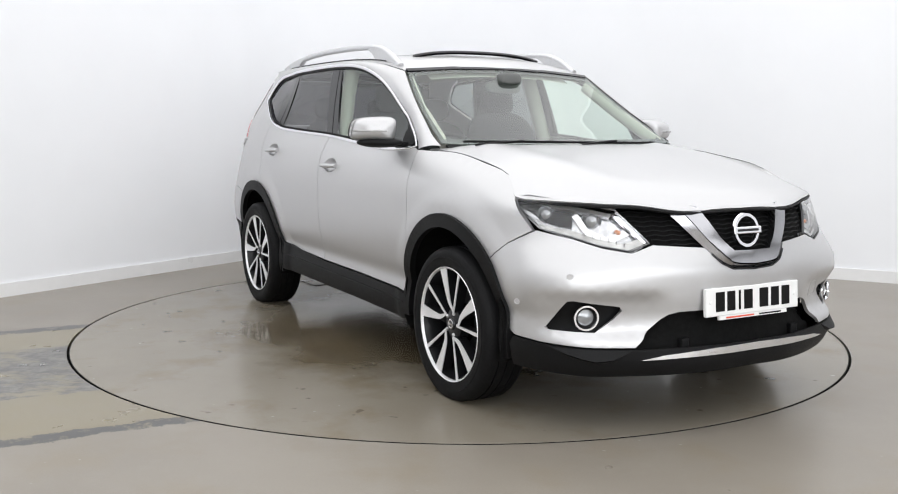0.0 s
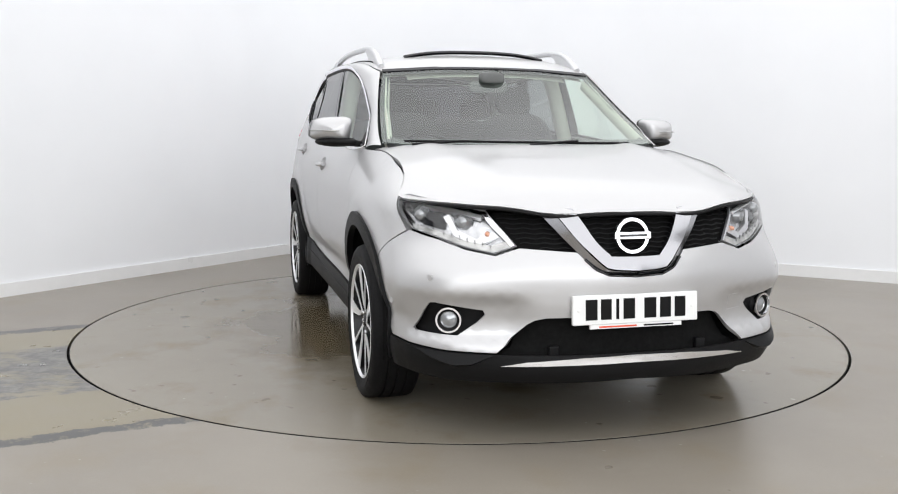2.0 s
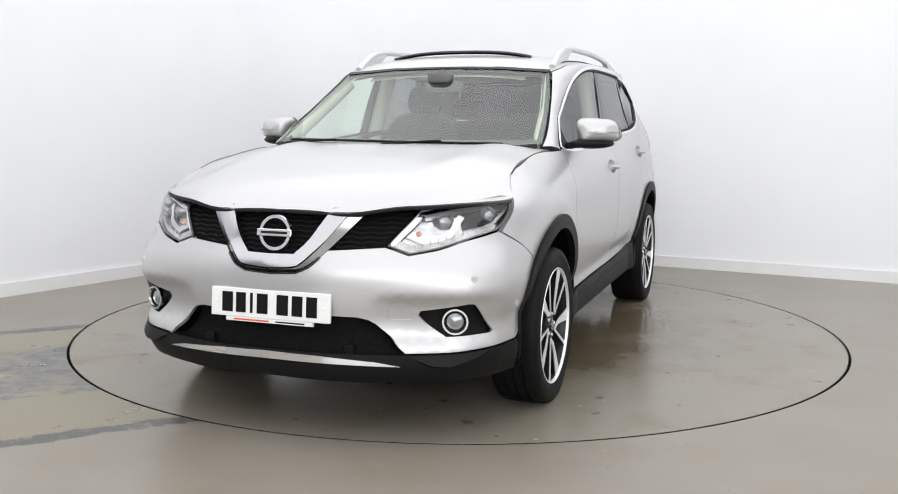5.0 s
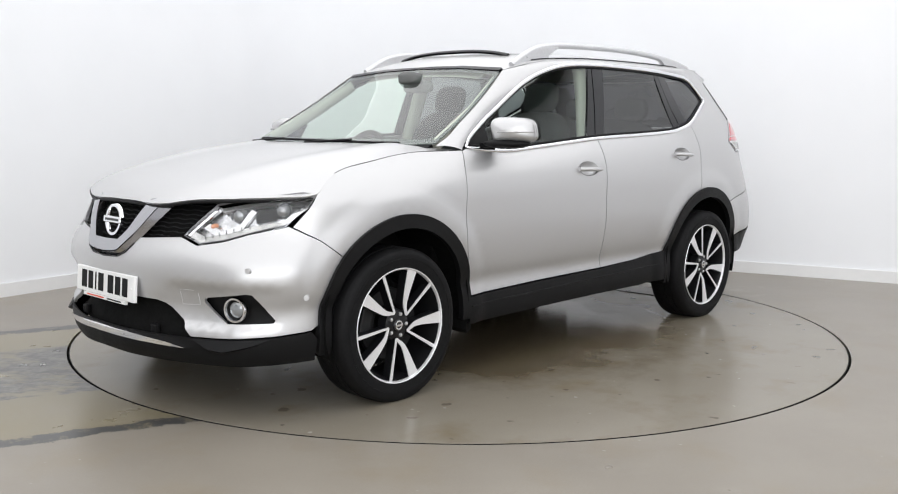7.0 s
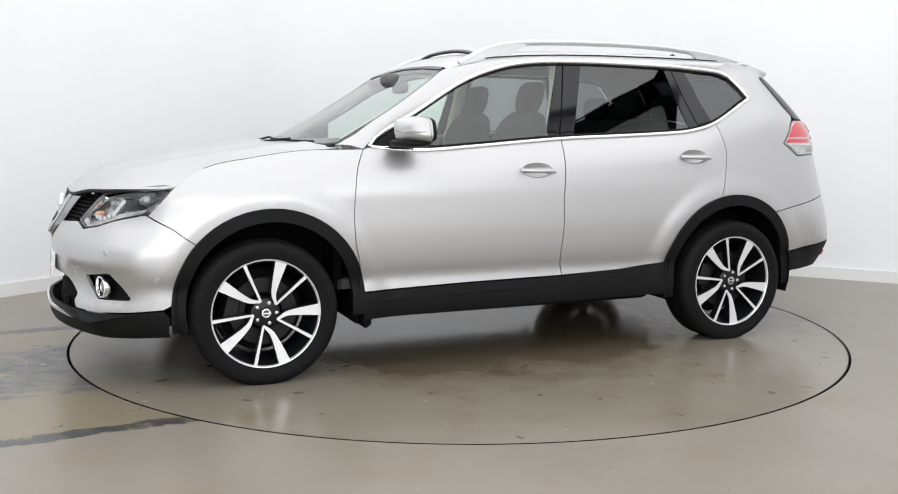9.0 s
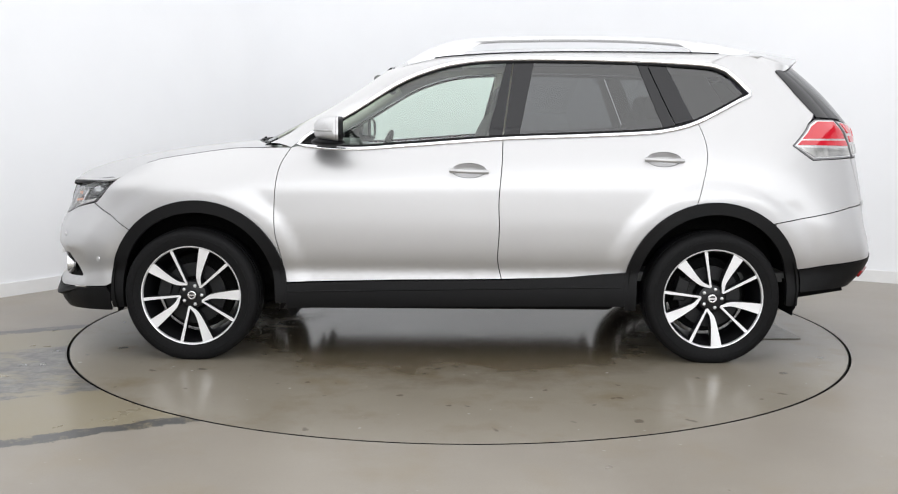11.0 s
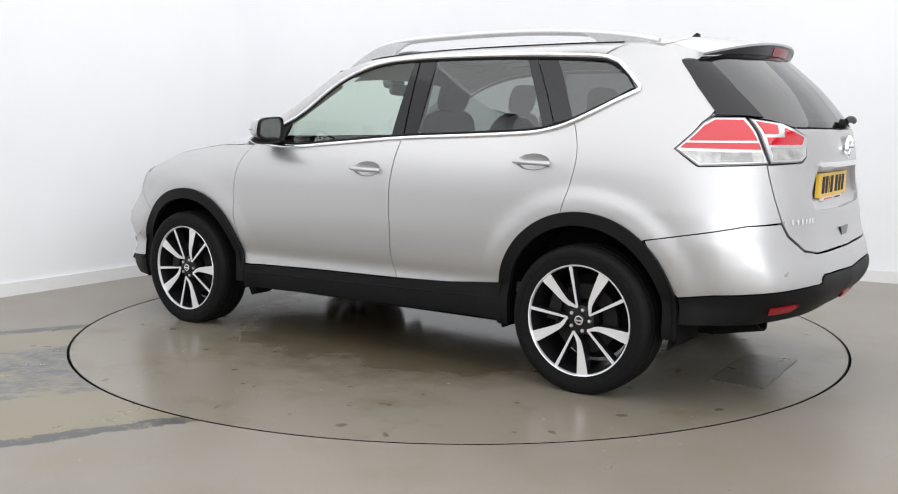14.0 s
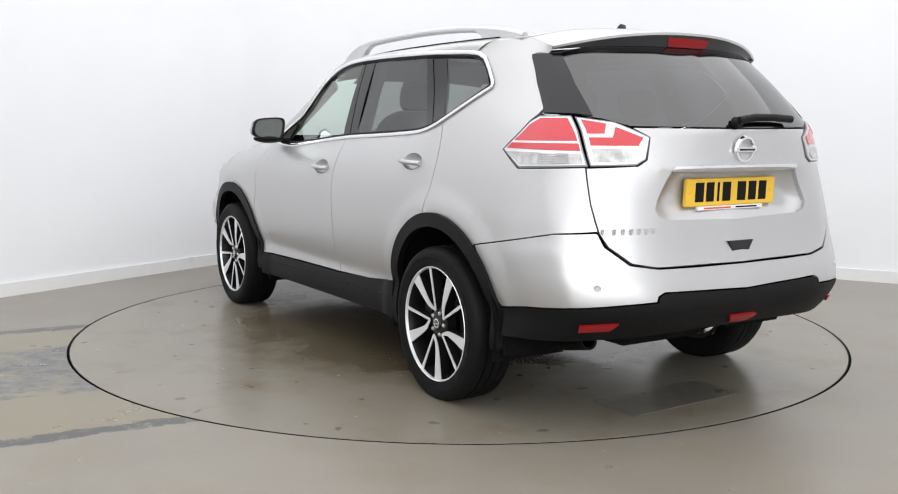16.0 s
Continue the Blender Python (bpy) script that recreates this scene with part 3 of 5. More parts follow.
def build_skin():
    # front wing: from the lamp and bumper seam to the door
    top = [(0.835, 1.098), (0.95, 1.096), (1.1, 1.094), (1.22, 1.082), (1.36, 1.061), (1.535, 1.031), (1.64, 0.99), (1.725, 0.935)]
    top = [tuple(p) for p in catmull(top, 0.04)]
    top_line = top
    low = [(1.79, 0.868), (1.85, 0.803), (1.75, 0.745), (1.652, 0.672)]
    arc = [p for p in arch(*ARCH_F, 0, 180, 60) if p[0] < 1.645 and p[1] > 0.41]
    both("front_wing", side(top + low + arc + DOOR_F[::-1][:-1]), body_at, PAINT, car, thick=0.035)
    # doors
    both("front_door_panel", side(cut(BELT, 0.83, -0.256) + DOOR_M + [(0.3, 0.418)] + DOOR_F[::-1]), body_at, PAINT, car, h=0.03, gap=0.0024, holes=[cup_loop(-0.083, 0.984)])
    arc = [p for p in arch(*ARCH_R, 0, 180, 70) if p[0] > -1.24 and p[1] > 0.452]
    both("rear_door_panel", side(cut(BELT, -0.26, -1.25) + DOOR_R + arc[::-1] + [(-0.6, 0.436)] + DOOR_M[::-1]), body_at, PAINT, car, h=0.03, gap=0.0024, holes=[cup_loop(-1.075, 1.046)])
    # rear quarter
    arc = [p for p in arch(*ARCH_R, 0, 180, 70) if -1.648 < p[0] < -1.25 and p[1] > 0.72]
    edge = [(-1.44, 1.585), (-1.60, 1.575), (-1.665, 1.54), (-1.693, 1.50), (-1.782, 1.39), (-1.840, 1.325), (-1.876, 1.285), (-1.864, 1.262), (-1.835, 1.235), (-1.74, 1.123), (-1.845, 1.048)]
    loop = side(DOOR_R[::-1]) + side(cut(BELT, -1.26, -1.6)) + side(cut(CANT, -1.36, -1.6)[::-1]) + side([(-1.30, 1.555)]) + side(edge)
    loop += [ur(0.681, 1.058), ur(0.686, 0.92), ur(0.672, 0.818)] + side([(-2.06, 0.808), (-1.646, 0.728)]) + side(arc[::-1])
    both("rear_quarter_panel", loop, body_at, PAINT, car, h=0.03)
    # rear bumper cover and its black lower half
    arc_s = [p for p in arch(*ARCH_R, 0, 180, 70) if p[0] < -1.652 and 0.487 < p[1] < 0.726]
    top = [ur(0, 0.668), ur(0.25, 0.668), ur(0.45, 0.672), ur(0.57, 0.69), ur(0.655, 0.76), ur(0.675, 0.812)] + side([(-2.06, 0.806), (-1.65, 0.726)])
    bottom = side([(-1.79, 0.487), (-1.95, 0.512)]) + [ur(0.78, 0.532), ur(0.60, 0.545), ur(0.478, 0.551), ur(0.470, 0.572), ur(0.44, 0.585), ur(0, 0.571)]
    sheet("rear_bumper", rear_loop(top + side(arc_s) + bottom), tail_at, PAINT, car)
    top = [ur(0, 0.567), ur(0.436, 0.581), ur(0.465, 0.570), ur(0.473, 0.547), ur(0.60, 0.541), ur(0.78, 0.528)] + side([(-1.95, 0.508), (-1.79, 0.483)])
    low = side([(-1.80, 0.37)]) + [ur(0.79, 0.385), ur(0.60, 0.398), ur(0.43, 0.407), ur(0, 0.416)]
    sheet("rear_bumper_lower", rear_loop(top + low), tail_at, BLACK, car, "textured black plastic lower bumper", off=0.004)
    # tailgate with the plate recess
    top = [ur(0, 1.208), ur(0.50, 1.210), ur(0.442, 1.174), ur(0.462, 1.088), ur(0.50, 1.064), ur(0.679, 1.056), ur(0.684, 0.92), ur(0.667, 0.81), ur(0.64, 0.76), ur(0.56, 0.697), ur(0.45, 0.678), ur(0.0, 0.674)]
    hole = [ur(0, 1.045), ur(0.357, 1.045), ur(0.425, 0.935), ur(0.440, 0.897), ur(0.425, 0.872), ur(0.385, 0.857), ur(0, 0.847)]
    rim_loop = rear_loop(hole)

    def recess_at(u, z):
        """Deep below the strip, running out smoothly at the sides and the foot."""
        y = abs(tail_at(u, z)[1])
        w = float(np.interp(z, [0.847, 0.9, 0.935, 1.045], [0.40, 0.44, 0.425, 0.357]))
        deep = step(w - y, -0.03, 0.09) * step(z, 0.81, 0.92)
        return tail_at(u, z) + np.array((0.013 + 0.040 * deep, 0, 0))
    sheet("tailgate", rear_loop(top), tail_at, PAINT, car, holes=[rim_loop], h=0.03, thick=0.03)
    sheet("plate_recess", rear_loop([ur(0, 1.065), ur(0.37, 1.065), ur(0.44, 0.935), ur(0.455, 0.895), ur(0.44, 0.86), ur(0.39, 0.842), ur(0, 0.832)]), recess_at, PAINT, car, gap=0, thick=0, h=0.02)
    sheet("tailgate_strip", rear_loop([ur(0, 1.064), ur(0.35, 1.062), ur(0.36, 1.045), ur(0, 1.045)]), tail_at, CHROME, car, "bright strip above the plate", off=0.012, gap=0)
    # rear window with the black corner pieces
    loop = [ur(0, 1.572), ur(0.3, 1.567), ur(0.5, 1.552)] + side([(-1.672, 1.53), (-1.698, 1.498), (-1.787, 1.388), (-1.845, 1.323), (-1.880, 1.283), (-1.885, 1.263)]) + [ur(0.66, 1.262), ur(0.59, 1.243), ur(0.507, 1.216), ur(0, 1.212)]
    sheet("rear_window", rear_loop(loop), tail_at, REARGLASS, car, "dark privacy glass", thick=0.005)
    both("corner_cover", [ur(0.565, 1.508)] + side([(-1.690, 1.508), (-1.698, 1.494), (-1.787, 1.384), (-1.845, 1.319), (-1.878, 1.281), (-1.882, 1.268)]) + [ur(0.655, 1.262), ur(0.615, 1.256), ur(0.60, 1.38)], body_at, GLOSSBLACK, car, "gloss black corner cover", off=0.004, gap=0, thick=0.01, h=0.02)
    # bonnet
    half = [(2.172, 0.0), (2.165, 0.2), (2.14, 0.34), (2.06, 0.52), (1.97, 0.648), (1.85, 0.752), (1.735, 0.816), (1.64, 0.778), (1.535, 0.750), (1.36, 0.733), (1.22, 0.735), (1.10, 0.737), (0.965, 0.746), (0.935, 0.72), (1.02, 0.60), (1.08, 0.45), (1.115, 0.25), (1.13, 0)]
    half = half[:1] + [tuple(p) for p in catmull(half[1:12], 0.04)] + half[12:]
    loop = half + [(a, -b) for a, b in half[::-1] if b > 1e-9]
    sheet("bonnet", loop, bonnet_at, PAINT, car, flip=1, h=0.03, gap=0.003, thick=0.02)
    for k in (1, -1):
        corner = [(1.06, 0.66), (1.06, 0.736), (0.90, 0.752), (0.845, 0.73), (0.90, 0.66)]
        sheet("cowl_corner", [(a, k * b) for a, b in corner], bonnet_at, PAINT, car, "painted corner beside the scuttle", off=-0.010, gap=0, thick=0)
    for k in (1, -1):
        line = [body_at(*ux(x, z)) for x, z in cut(top_line, 0.93, 1.62)]
        tube("bonnet_seam", [(p[0], k * (p[1] - 0.004), p[2] - 0.0002) for p in line], 0.0014, BLACK, car, "dark seam beside the bonnet", sides=6)
    # front bumper cover with fog lamp pockets
    half = [uf(0, 0.650), uf(0.11, 0.655), uf(0.165, 0.680), uf(0.222, 0.742), uf(0.432, 0.756), uf(0.52, 0.726), uf(0.62, 0.745), uf(0.70, 0.776), ux(1.862, 0.806), ux(1.75, 0.744), ux(1.653, 0.671)]
    arc = [p for p in arch(*ARCH_F, 0, 180, 70) if p[0] > 1.66 and p[1] > 0.388]
    half += side(arc[::-1]) + [ux(1.80, 0.378), uf(0.808, 0.368), uf(0.70, 0.361), uf(0.525, 0.358), uf(0.41, 0.465), uf(0.385, 0.482), uf(0.345, 0.492), uf(0, 0.502)]
    fog = [uf(0.752, 0.538), uf(0.735, 0.541), uf(0.567, 0.516), uf(0.558, 0.500), uf(0.585, 0.470), uf(0.655, 0.417), uf(0.79, 0.421), uf(0.795, 0.43)]
    sheet("front_bumper", mirrored(half), body_at, PAINT, car, holes=[fog, [(-a, b) for a, b in fog]], h=0.03)
    both("fog_lamp_pocket", fog, body_at, BLACK, car, "black plastic surround", off=-0.035, gap=-0.01, thick=0)
    # black front apron and mouth
    half = [uf(0, 0.36), uf(0.42, 0.356), uf(0.525, 0.354), uf(0.70, 0.357), uf(0.808, 0.364), ux(1.80, 0.374), ux(1.772, 0.34), ux(1.772, 0.250), uf(0.70, 0.242), uf(0.5, 0.243), uf(0.3, 0.246), uf(0, 0.256)]
    sheet("front_bumper_lower", mirrored(half), body_at, BLACK, car, "textured black plastic apron", off=0.006)
    # the tilted facet at each end of the apron
    def facet_at(u, z):
        p = body_at(u, 0.36)
        d = np.array((0.75, math.copysign(0.65, u), 0.0))
        return np.array((p[0], p[1], z)) + d * (0.004 + 0.55 * (0.36 - z))
    both("apron_facet", [uf(0.53, 0.352), uf(0.70, 0.355), uf(0.80, 0.36), uf(0.75, 0.335), uf(0.66, 0.312), uf(0.60, 0.318)], facet_at, BLACK, car, "tilted black plastic facet", thick=0.02, gap=0)
    half = [uf(0, 0.52), uf(0.40, 0.51), uf(0.52, 0.345), uf(0.52, 0.325), uf(0, 0.325)]
    sheet("lower_grille", mirrored(half), body_at, DARK, car, "black lower air intake", off=-0.05, gap=0, thick=0)
    half = [uf(0, 0.353), uf(0.2, 0.348), uf(0.42, 0.330), uf(0.512, 0.313), uf(0.42, 0.315), uf(0.2, 0.322), uf(0, 0.325)]
    sheet("bumper_strip", mirrored(half), body_at, CHROME, car, "bright strip", off=0.016, gap=0)
    half = [uf(0, 0.90), uf(0.33, 0.90), uf(0.47, 0.905), uf(0.535, 0.885), uf(0.505, 0.835), uf(0.44, 0.75), uf(0.225, 0.735), uf(0.18, 0.675), uf(0, 0.645)]
    sheet("grille", mirrored(half), body_at, DARK, car, "black honeycomb grille", off=-0.035, gap=0, thick=0)
    for k in range(9):
        z = 0.735 + 0.018 * k
        y1 = np.interp(z, [0.735, 0.76, 0.84, 0.90], [0.2, 0.41, 0.48, 0.52])
        tube("grille_bar", [body_at(uf(y, z + 0.0025 * math.sin(y * 90))[0], z + 0.0025 * math.sin(y * 90)) - np.array((0.02, 0, 0)) for y in np.linspace(-y1, y1, 60)], 0.003, BLACK, car, sides=5)
    # the bright V
    outer = [(0.350, 0.893), (0.258, 0.783), (0.163, 0.685), (0.110, 0.662), (0, 0.656)]
    ridge = [(0.300, 0.893), (0.215, 0.775), (0.140, 0.694), (0.100, 0.676), (0, 0.670)]
    inner = [(0.218, 0.890), (0.150, 0.775), (0.104, 0.724), (0.09, 0.718), (0, 0.716)]
    outer, ridge, inner = ([tuple(p) for p in catmull(q, 0.02)] for q in (outer, ridge, inner))
    full = lambda q: [uf(y, z) for y, z in q] + [uf(-y, z) for y, z in q[::-1][1:]]
    sheet("grille_v", full(ridge) + full(inner)[::-1], body_at, SOFTCHROME, car, "bright chrome V-shaped trim", off=0.020, gap=0, thick=0.05)
    for k in (1, -1):
        a, b = (resample([body_at(*uf(y, z)) + np.array((d, 0, 0)) for y, z in q], 28) for q, d in ((outer, -0.004), (ridge, 0.019)))
        verts = [(p[0], k * p[1], p[2]) for pair in zip(a, b) for p in pair]
        faces = [(2 * i, 2 * i + 2, 2 * i + 3, 2 * i + 1)[::k] for i in range(27)]
        mesh_object("grille_v_flank", verts, faces, SOFTCHROME, car, "chrome flank of the V")
    low_y, low_z = [0, 0.110, 0.163, 0.20], [0.650, 0.656, 0.679, 0.716]
    edge_o = [uf(y, float(np.interp(abs(y), low_y, low_z))) for y in np.linspace(-0.2, 0.2, 41)]
    tube("grille_v_edge", [body_at(*p) + np.array((0.001, 0, 0)) for p in edge_o], 0.004, GLOSSBLACK, car, sides=6)
    # the dark gap under the bonnet's front edge
    lip = [(2.165, 0.2), (2.14, 0.34), (2.06, 0.52), (1.97, 0.648), (1.85, 0.752), (1.755, 0.806)]
    lip = [(x, -y) for x, y in lip[::-1]] + [(2.172, 0.0)] + lip
    tube("bonnet_gap", [bonnet_at(x - 0.006, y) - np.array((0, 0, 0.013)) for x, y in catmull(lip, 0.04)], 0.0065, BLACK, car, "dark gap under the bonnet edge", sides=8)
    # roof
    half = [(0.338, 0), (0.332, 0.3), (0.31, 0.595), (0.24, 0.625), (0.0, 0.648), (-0.6, 0.655), (-1.2, 0.648), (-1.60, 0.635), (-1.635, 0.60), (-1.662, 0.40), (-1.67, 0)]
    half = half[:3] + [tuple(p) for p in catmull(half[3:8], 0.05)] + half[8:]
    pan = [(0.12, 0.0), (0.12, 0.30), (0.09, 0.40), (0.0, 0.44), (-1.0, 0.44), (-1.05, 0.38), (-1.07, 0)]
    full = lambda h: h + [(a, -b) for a, b in h[::-1] if b > 1e-9]
    sheet("roof_panel", full(half), roof_at, PAINT, car, holes=[full(pan)])
    sheet("sunroof_glass", full(pan), roof_at, ROOFGLASS, car, "black glass panoramic sunroof", off=-0.004)
    # the deflector that stands up at the front of the open sunroof
    pts = [roof_at(0.10, y) + np.array((-0.02 * (y / 0.38) ** 2, 0, 0.018 - 0.012 * (y / 0.42) ** 4)) for y in np.linspace(-0.42, 0.42, 30)]
    tube("sunroof_deflector", pts, 0.011, GLOSSBLACK, car, "black raised sunroof deflector", flat=1.6)
    # windscreen and its black border
    half = [(0, 1.528), (0.3, 1.522), (0.60, 1.50), (0.655, 1.36), (0.70, 1.215), (0.722, 1.13), (0.6, 1.122), (0, 1.118)]
    inn = [(0, 1.515), (0.3, 1.508), (0.565, 1.487), (0.615, 1.36), (0.66, 1.215), (0.672, 1.165), (0.64, 1.152), (0, 1.148)]
    neg = lambda h: h + [(-a, b) for a, b in h[::-1] if a > 1e-9]
    sheet("windscreen", neg(half), screen_at, CLEARGLASS, car, "green-tinted windscreen", thick=0.0, flip=1)
    sheet("windscreen_border", neg(half), screen_at, GLOSSBLACK, car, "black printed border", holes=[neg(inn)], off=-0.004, gap=0, thick=0)
    sheet("header_strip", neg([(0, 1.542), (0.3, 1.536), (0.598, 1.515), (0.595, 1.501), (0.3, 1.523), (0, 1.529)]), screen_at, GLOSSBLACK, car, "black roof seal", gap=0, off=0.004)
    # scuttle below the windscreen
    sheet("scuttle", neg([(0, 1.125), (0.6, 1.127), (0.70, 1.13), (0.70, 1.10), (0.6, 1.092), (0, 1.09)]), screen_at, BLACK, car, "black plastic scuttle", off=-0.006, gap=0)


def pillar_strip(name, lower, upper, mat, bulge=0.012, thick=0.02, n=7, label=""):
    """A smooth band between two lines of equal count, bulging outwards."""
    for s in (1, -1):
        verts, faces = [], []
        for a, b in zip(lower, upper):
            a, b = np.array(a), np.array(b)
            for k in range(n):
                t = k / (n - 1)
                p = a + (b - a) * t
                out = np.array((0.25, 0.75, 0.6))
                p = p + out / np.linalg.norm(out) * bulge * 4 * t * (1 - t)
                verts.append((p[0], s * p[1], p[2]))
        for i in range(len(lower) - 1):
            for k in range(n - 1):
                q = (i * n + k, (i + 1) * n + k, (i + 1) * n + k + 1, i * n + k + 1)
                faces.append(q[::-1] if s > 0 else q)
        mesh_object(name, verts, faces, mat, car, label)


def build_greenhouse():
    # A-pillar and cant rail: from the wing's corner over the doors to the quarter
    low = [body_at(*ux(x, z)) for x, z in [(0.835, 1.100), (0.80, 1.128)] + cut(CANT, 0.79, -1.36)]
    up = [(0.955, 0.728, 1.118), (0.86, 0.722, 1.165)] + [screen_at(y, z) + np.array((0, 0.008, 0)) for y, z in [(0.705, 1.22), (0.68, 1.29), (0.657, 1.36), (0.632, 1.43), (0.604, 1.503)]]
    up += [roof_at(x, y) for x, y in [(0.26, 0.628), (0.1, 0.642), (0.0, 0.65), (-0.3, 0.655), (-0.6, 0.658), (-0.9, 0.656), (-1.2, 0.651), (-1.45, 0.643)]]
    pillar_strip("cant_rail", resample(low, 46), resample(up, 46), PAINT, 0.014)
    # glazing: straight in height, curved along the car
    def glass_at(a, b):
        p, q = body_at(a, 1.25), body_at(a, 1.48)
        return p + (q - p) * ((b - 1.25) / 0.23)
    fr = [(0.69, 1.122)] + cut(BELT, 0.6, -0.17)
    fr = [(x, z + 0.017) for x, z in fr] + [(-0.185, 1.165), (-0.285, 1.542)] + [(x, z - 0.02) for x, z in cut(CANT, -0.27, 0.69)[::-1]]
    both("front_door_window", side(fr), glass_at, CLEARGLASS, car, "green-tinted glass", thick=0.0, off=-0.008, gap=0)
    rr = [(x, z + 0.017) for x, z in cut(BELT, -0.33, -1.10)] + [(-1.14, 1.225), (-1.00, 1.535)] + [(x, z - 0.018) for x, z in cut(CANT, -0.99, -0.42)[::-1]] + [(-0.41, 1.542)]
    both("rear_door_window", side(rr), glass_at, DARKGLASS, car, "dark privacy glass", thick=0.0, off=-0.008, gap=0)
    qq = [(-1.235, 1.255)] + [(x, z + 0.02) for x, z in cut(BELT, -1.27, -1.50)] + [(-1.505, 1.39), (-1.43, 1.465), (-1.35, 1.515)] + [(-1.105, 1.53)]
    both("quarter_window", side(qq), glass_at, DARKGLASS, car, "dark privacy glass", thick=0.0, off=-0.008, gap=0)
    # black pillar covers
    both("pillar_cover", side([(-0.175, 1.162), (-0.256, 1.168), (-0.308, 1.548), (-0.275, 1.546)]), body_at, GLOSSBLACK, car, "gloss black pillar trim", off=-0.004)
    both("pillar_cover", side([(-0.262, 1.168), (-0.345, 1.172), (-0.42, 1.546), (-0.314, 1.548)]), body_at, GLOSSBLACK, car, "gloss black pillar trim", off=-0.004)
    both("pillar_cover", side([(-1.08, 1.21), (-1.138, 1.228), (-1.00, 1.538), (-0.95, 1.538)]), body_at, GLOSSBLACK, car, "gloss black window divider", off=-0.005)
    both("pillar_cover", side([(-1.142, 1.230), (-1.236, 1.254), (-1.105, 1.534), (-1.004, 1.538)]), body_at, GLOSSBLACK, car, "gloss black pillar trim", off=-0.006)
    both("mirror_sail", side([(0.80, 1.118), (0.69, 1.118), (0.62, 1.116), (0.60, 1.225), (0.70, 1.172)]), body_at, BLACK, car, "black mirror mount", off=-0.004)
    # bright window surround and its thin black inner seal
    for s in (1, -1):
        line = [(0.80, 1.115)] + BELT[1:-1] + [(-1.535, 1.378)] + CANT[::-1][:-1]
        pts = [body_at(*ux(x, z)) + np.array((0, 0.007, 0)) for x, z in line]
        tube("window_trim", [(p[0], s * p[1], p[2]) for p in pts], 0.0052, CHROME, car, "bright chrome window surround", closed=True, flat=1.9, up=(0, 1, 0.2))
        line = [(x, z + 0.014) for x, z in BELT[1:-2]] + [(-1.512, 1.385)] + [(x + 0.004, z - 0.016) for x, z in CANT[::-1][2:-1]]
        pts = [body_at(*ux(x, z)) for x, z in line]
        tube("window_seal", [(p[0], s * p[1], p[2]) for p in pts], 0.004, BLACK, car, "black rubber seal", closed=True, flat=1.8, up=(0, 1, 0.2))


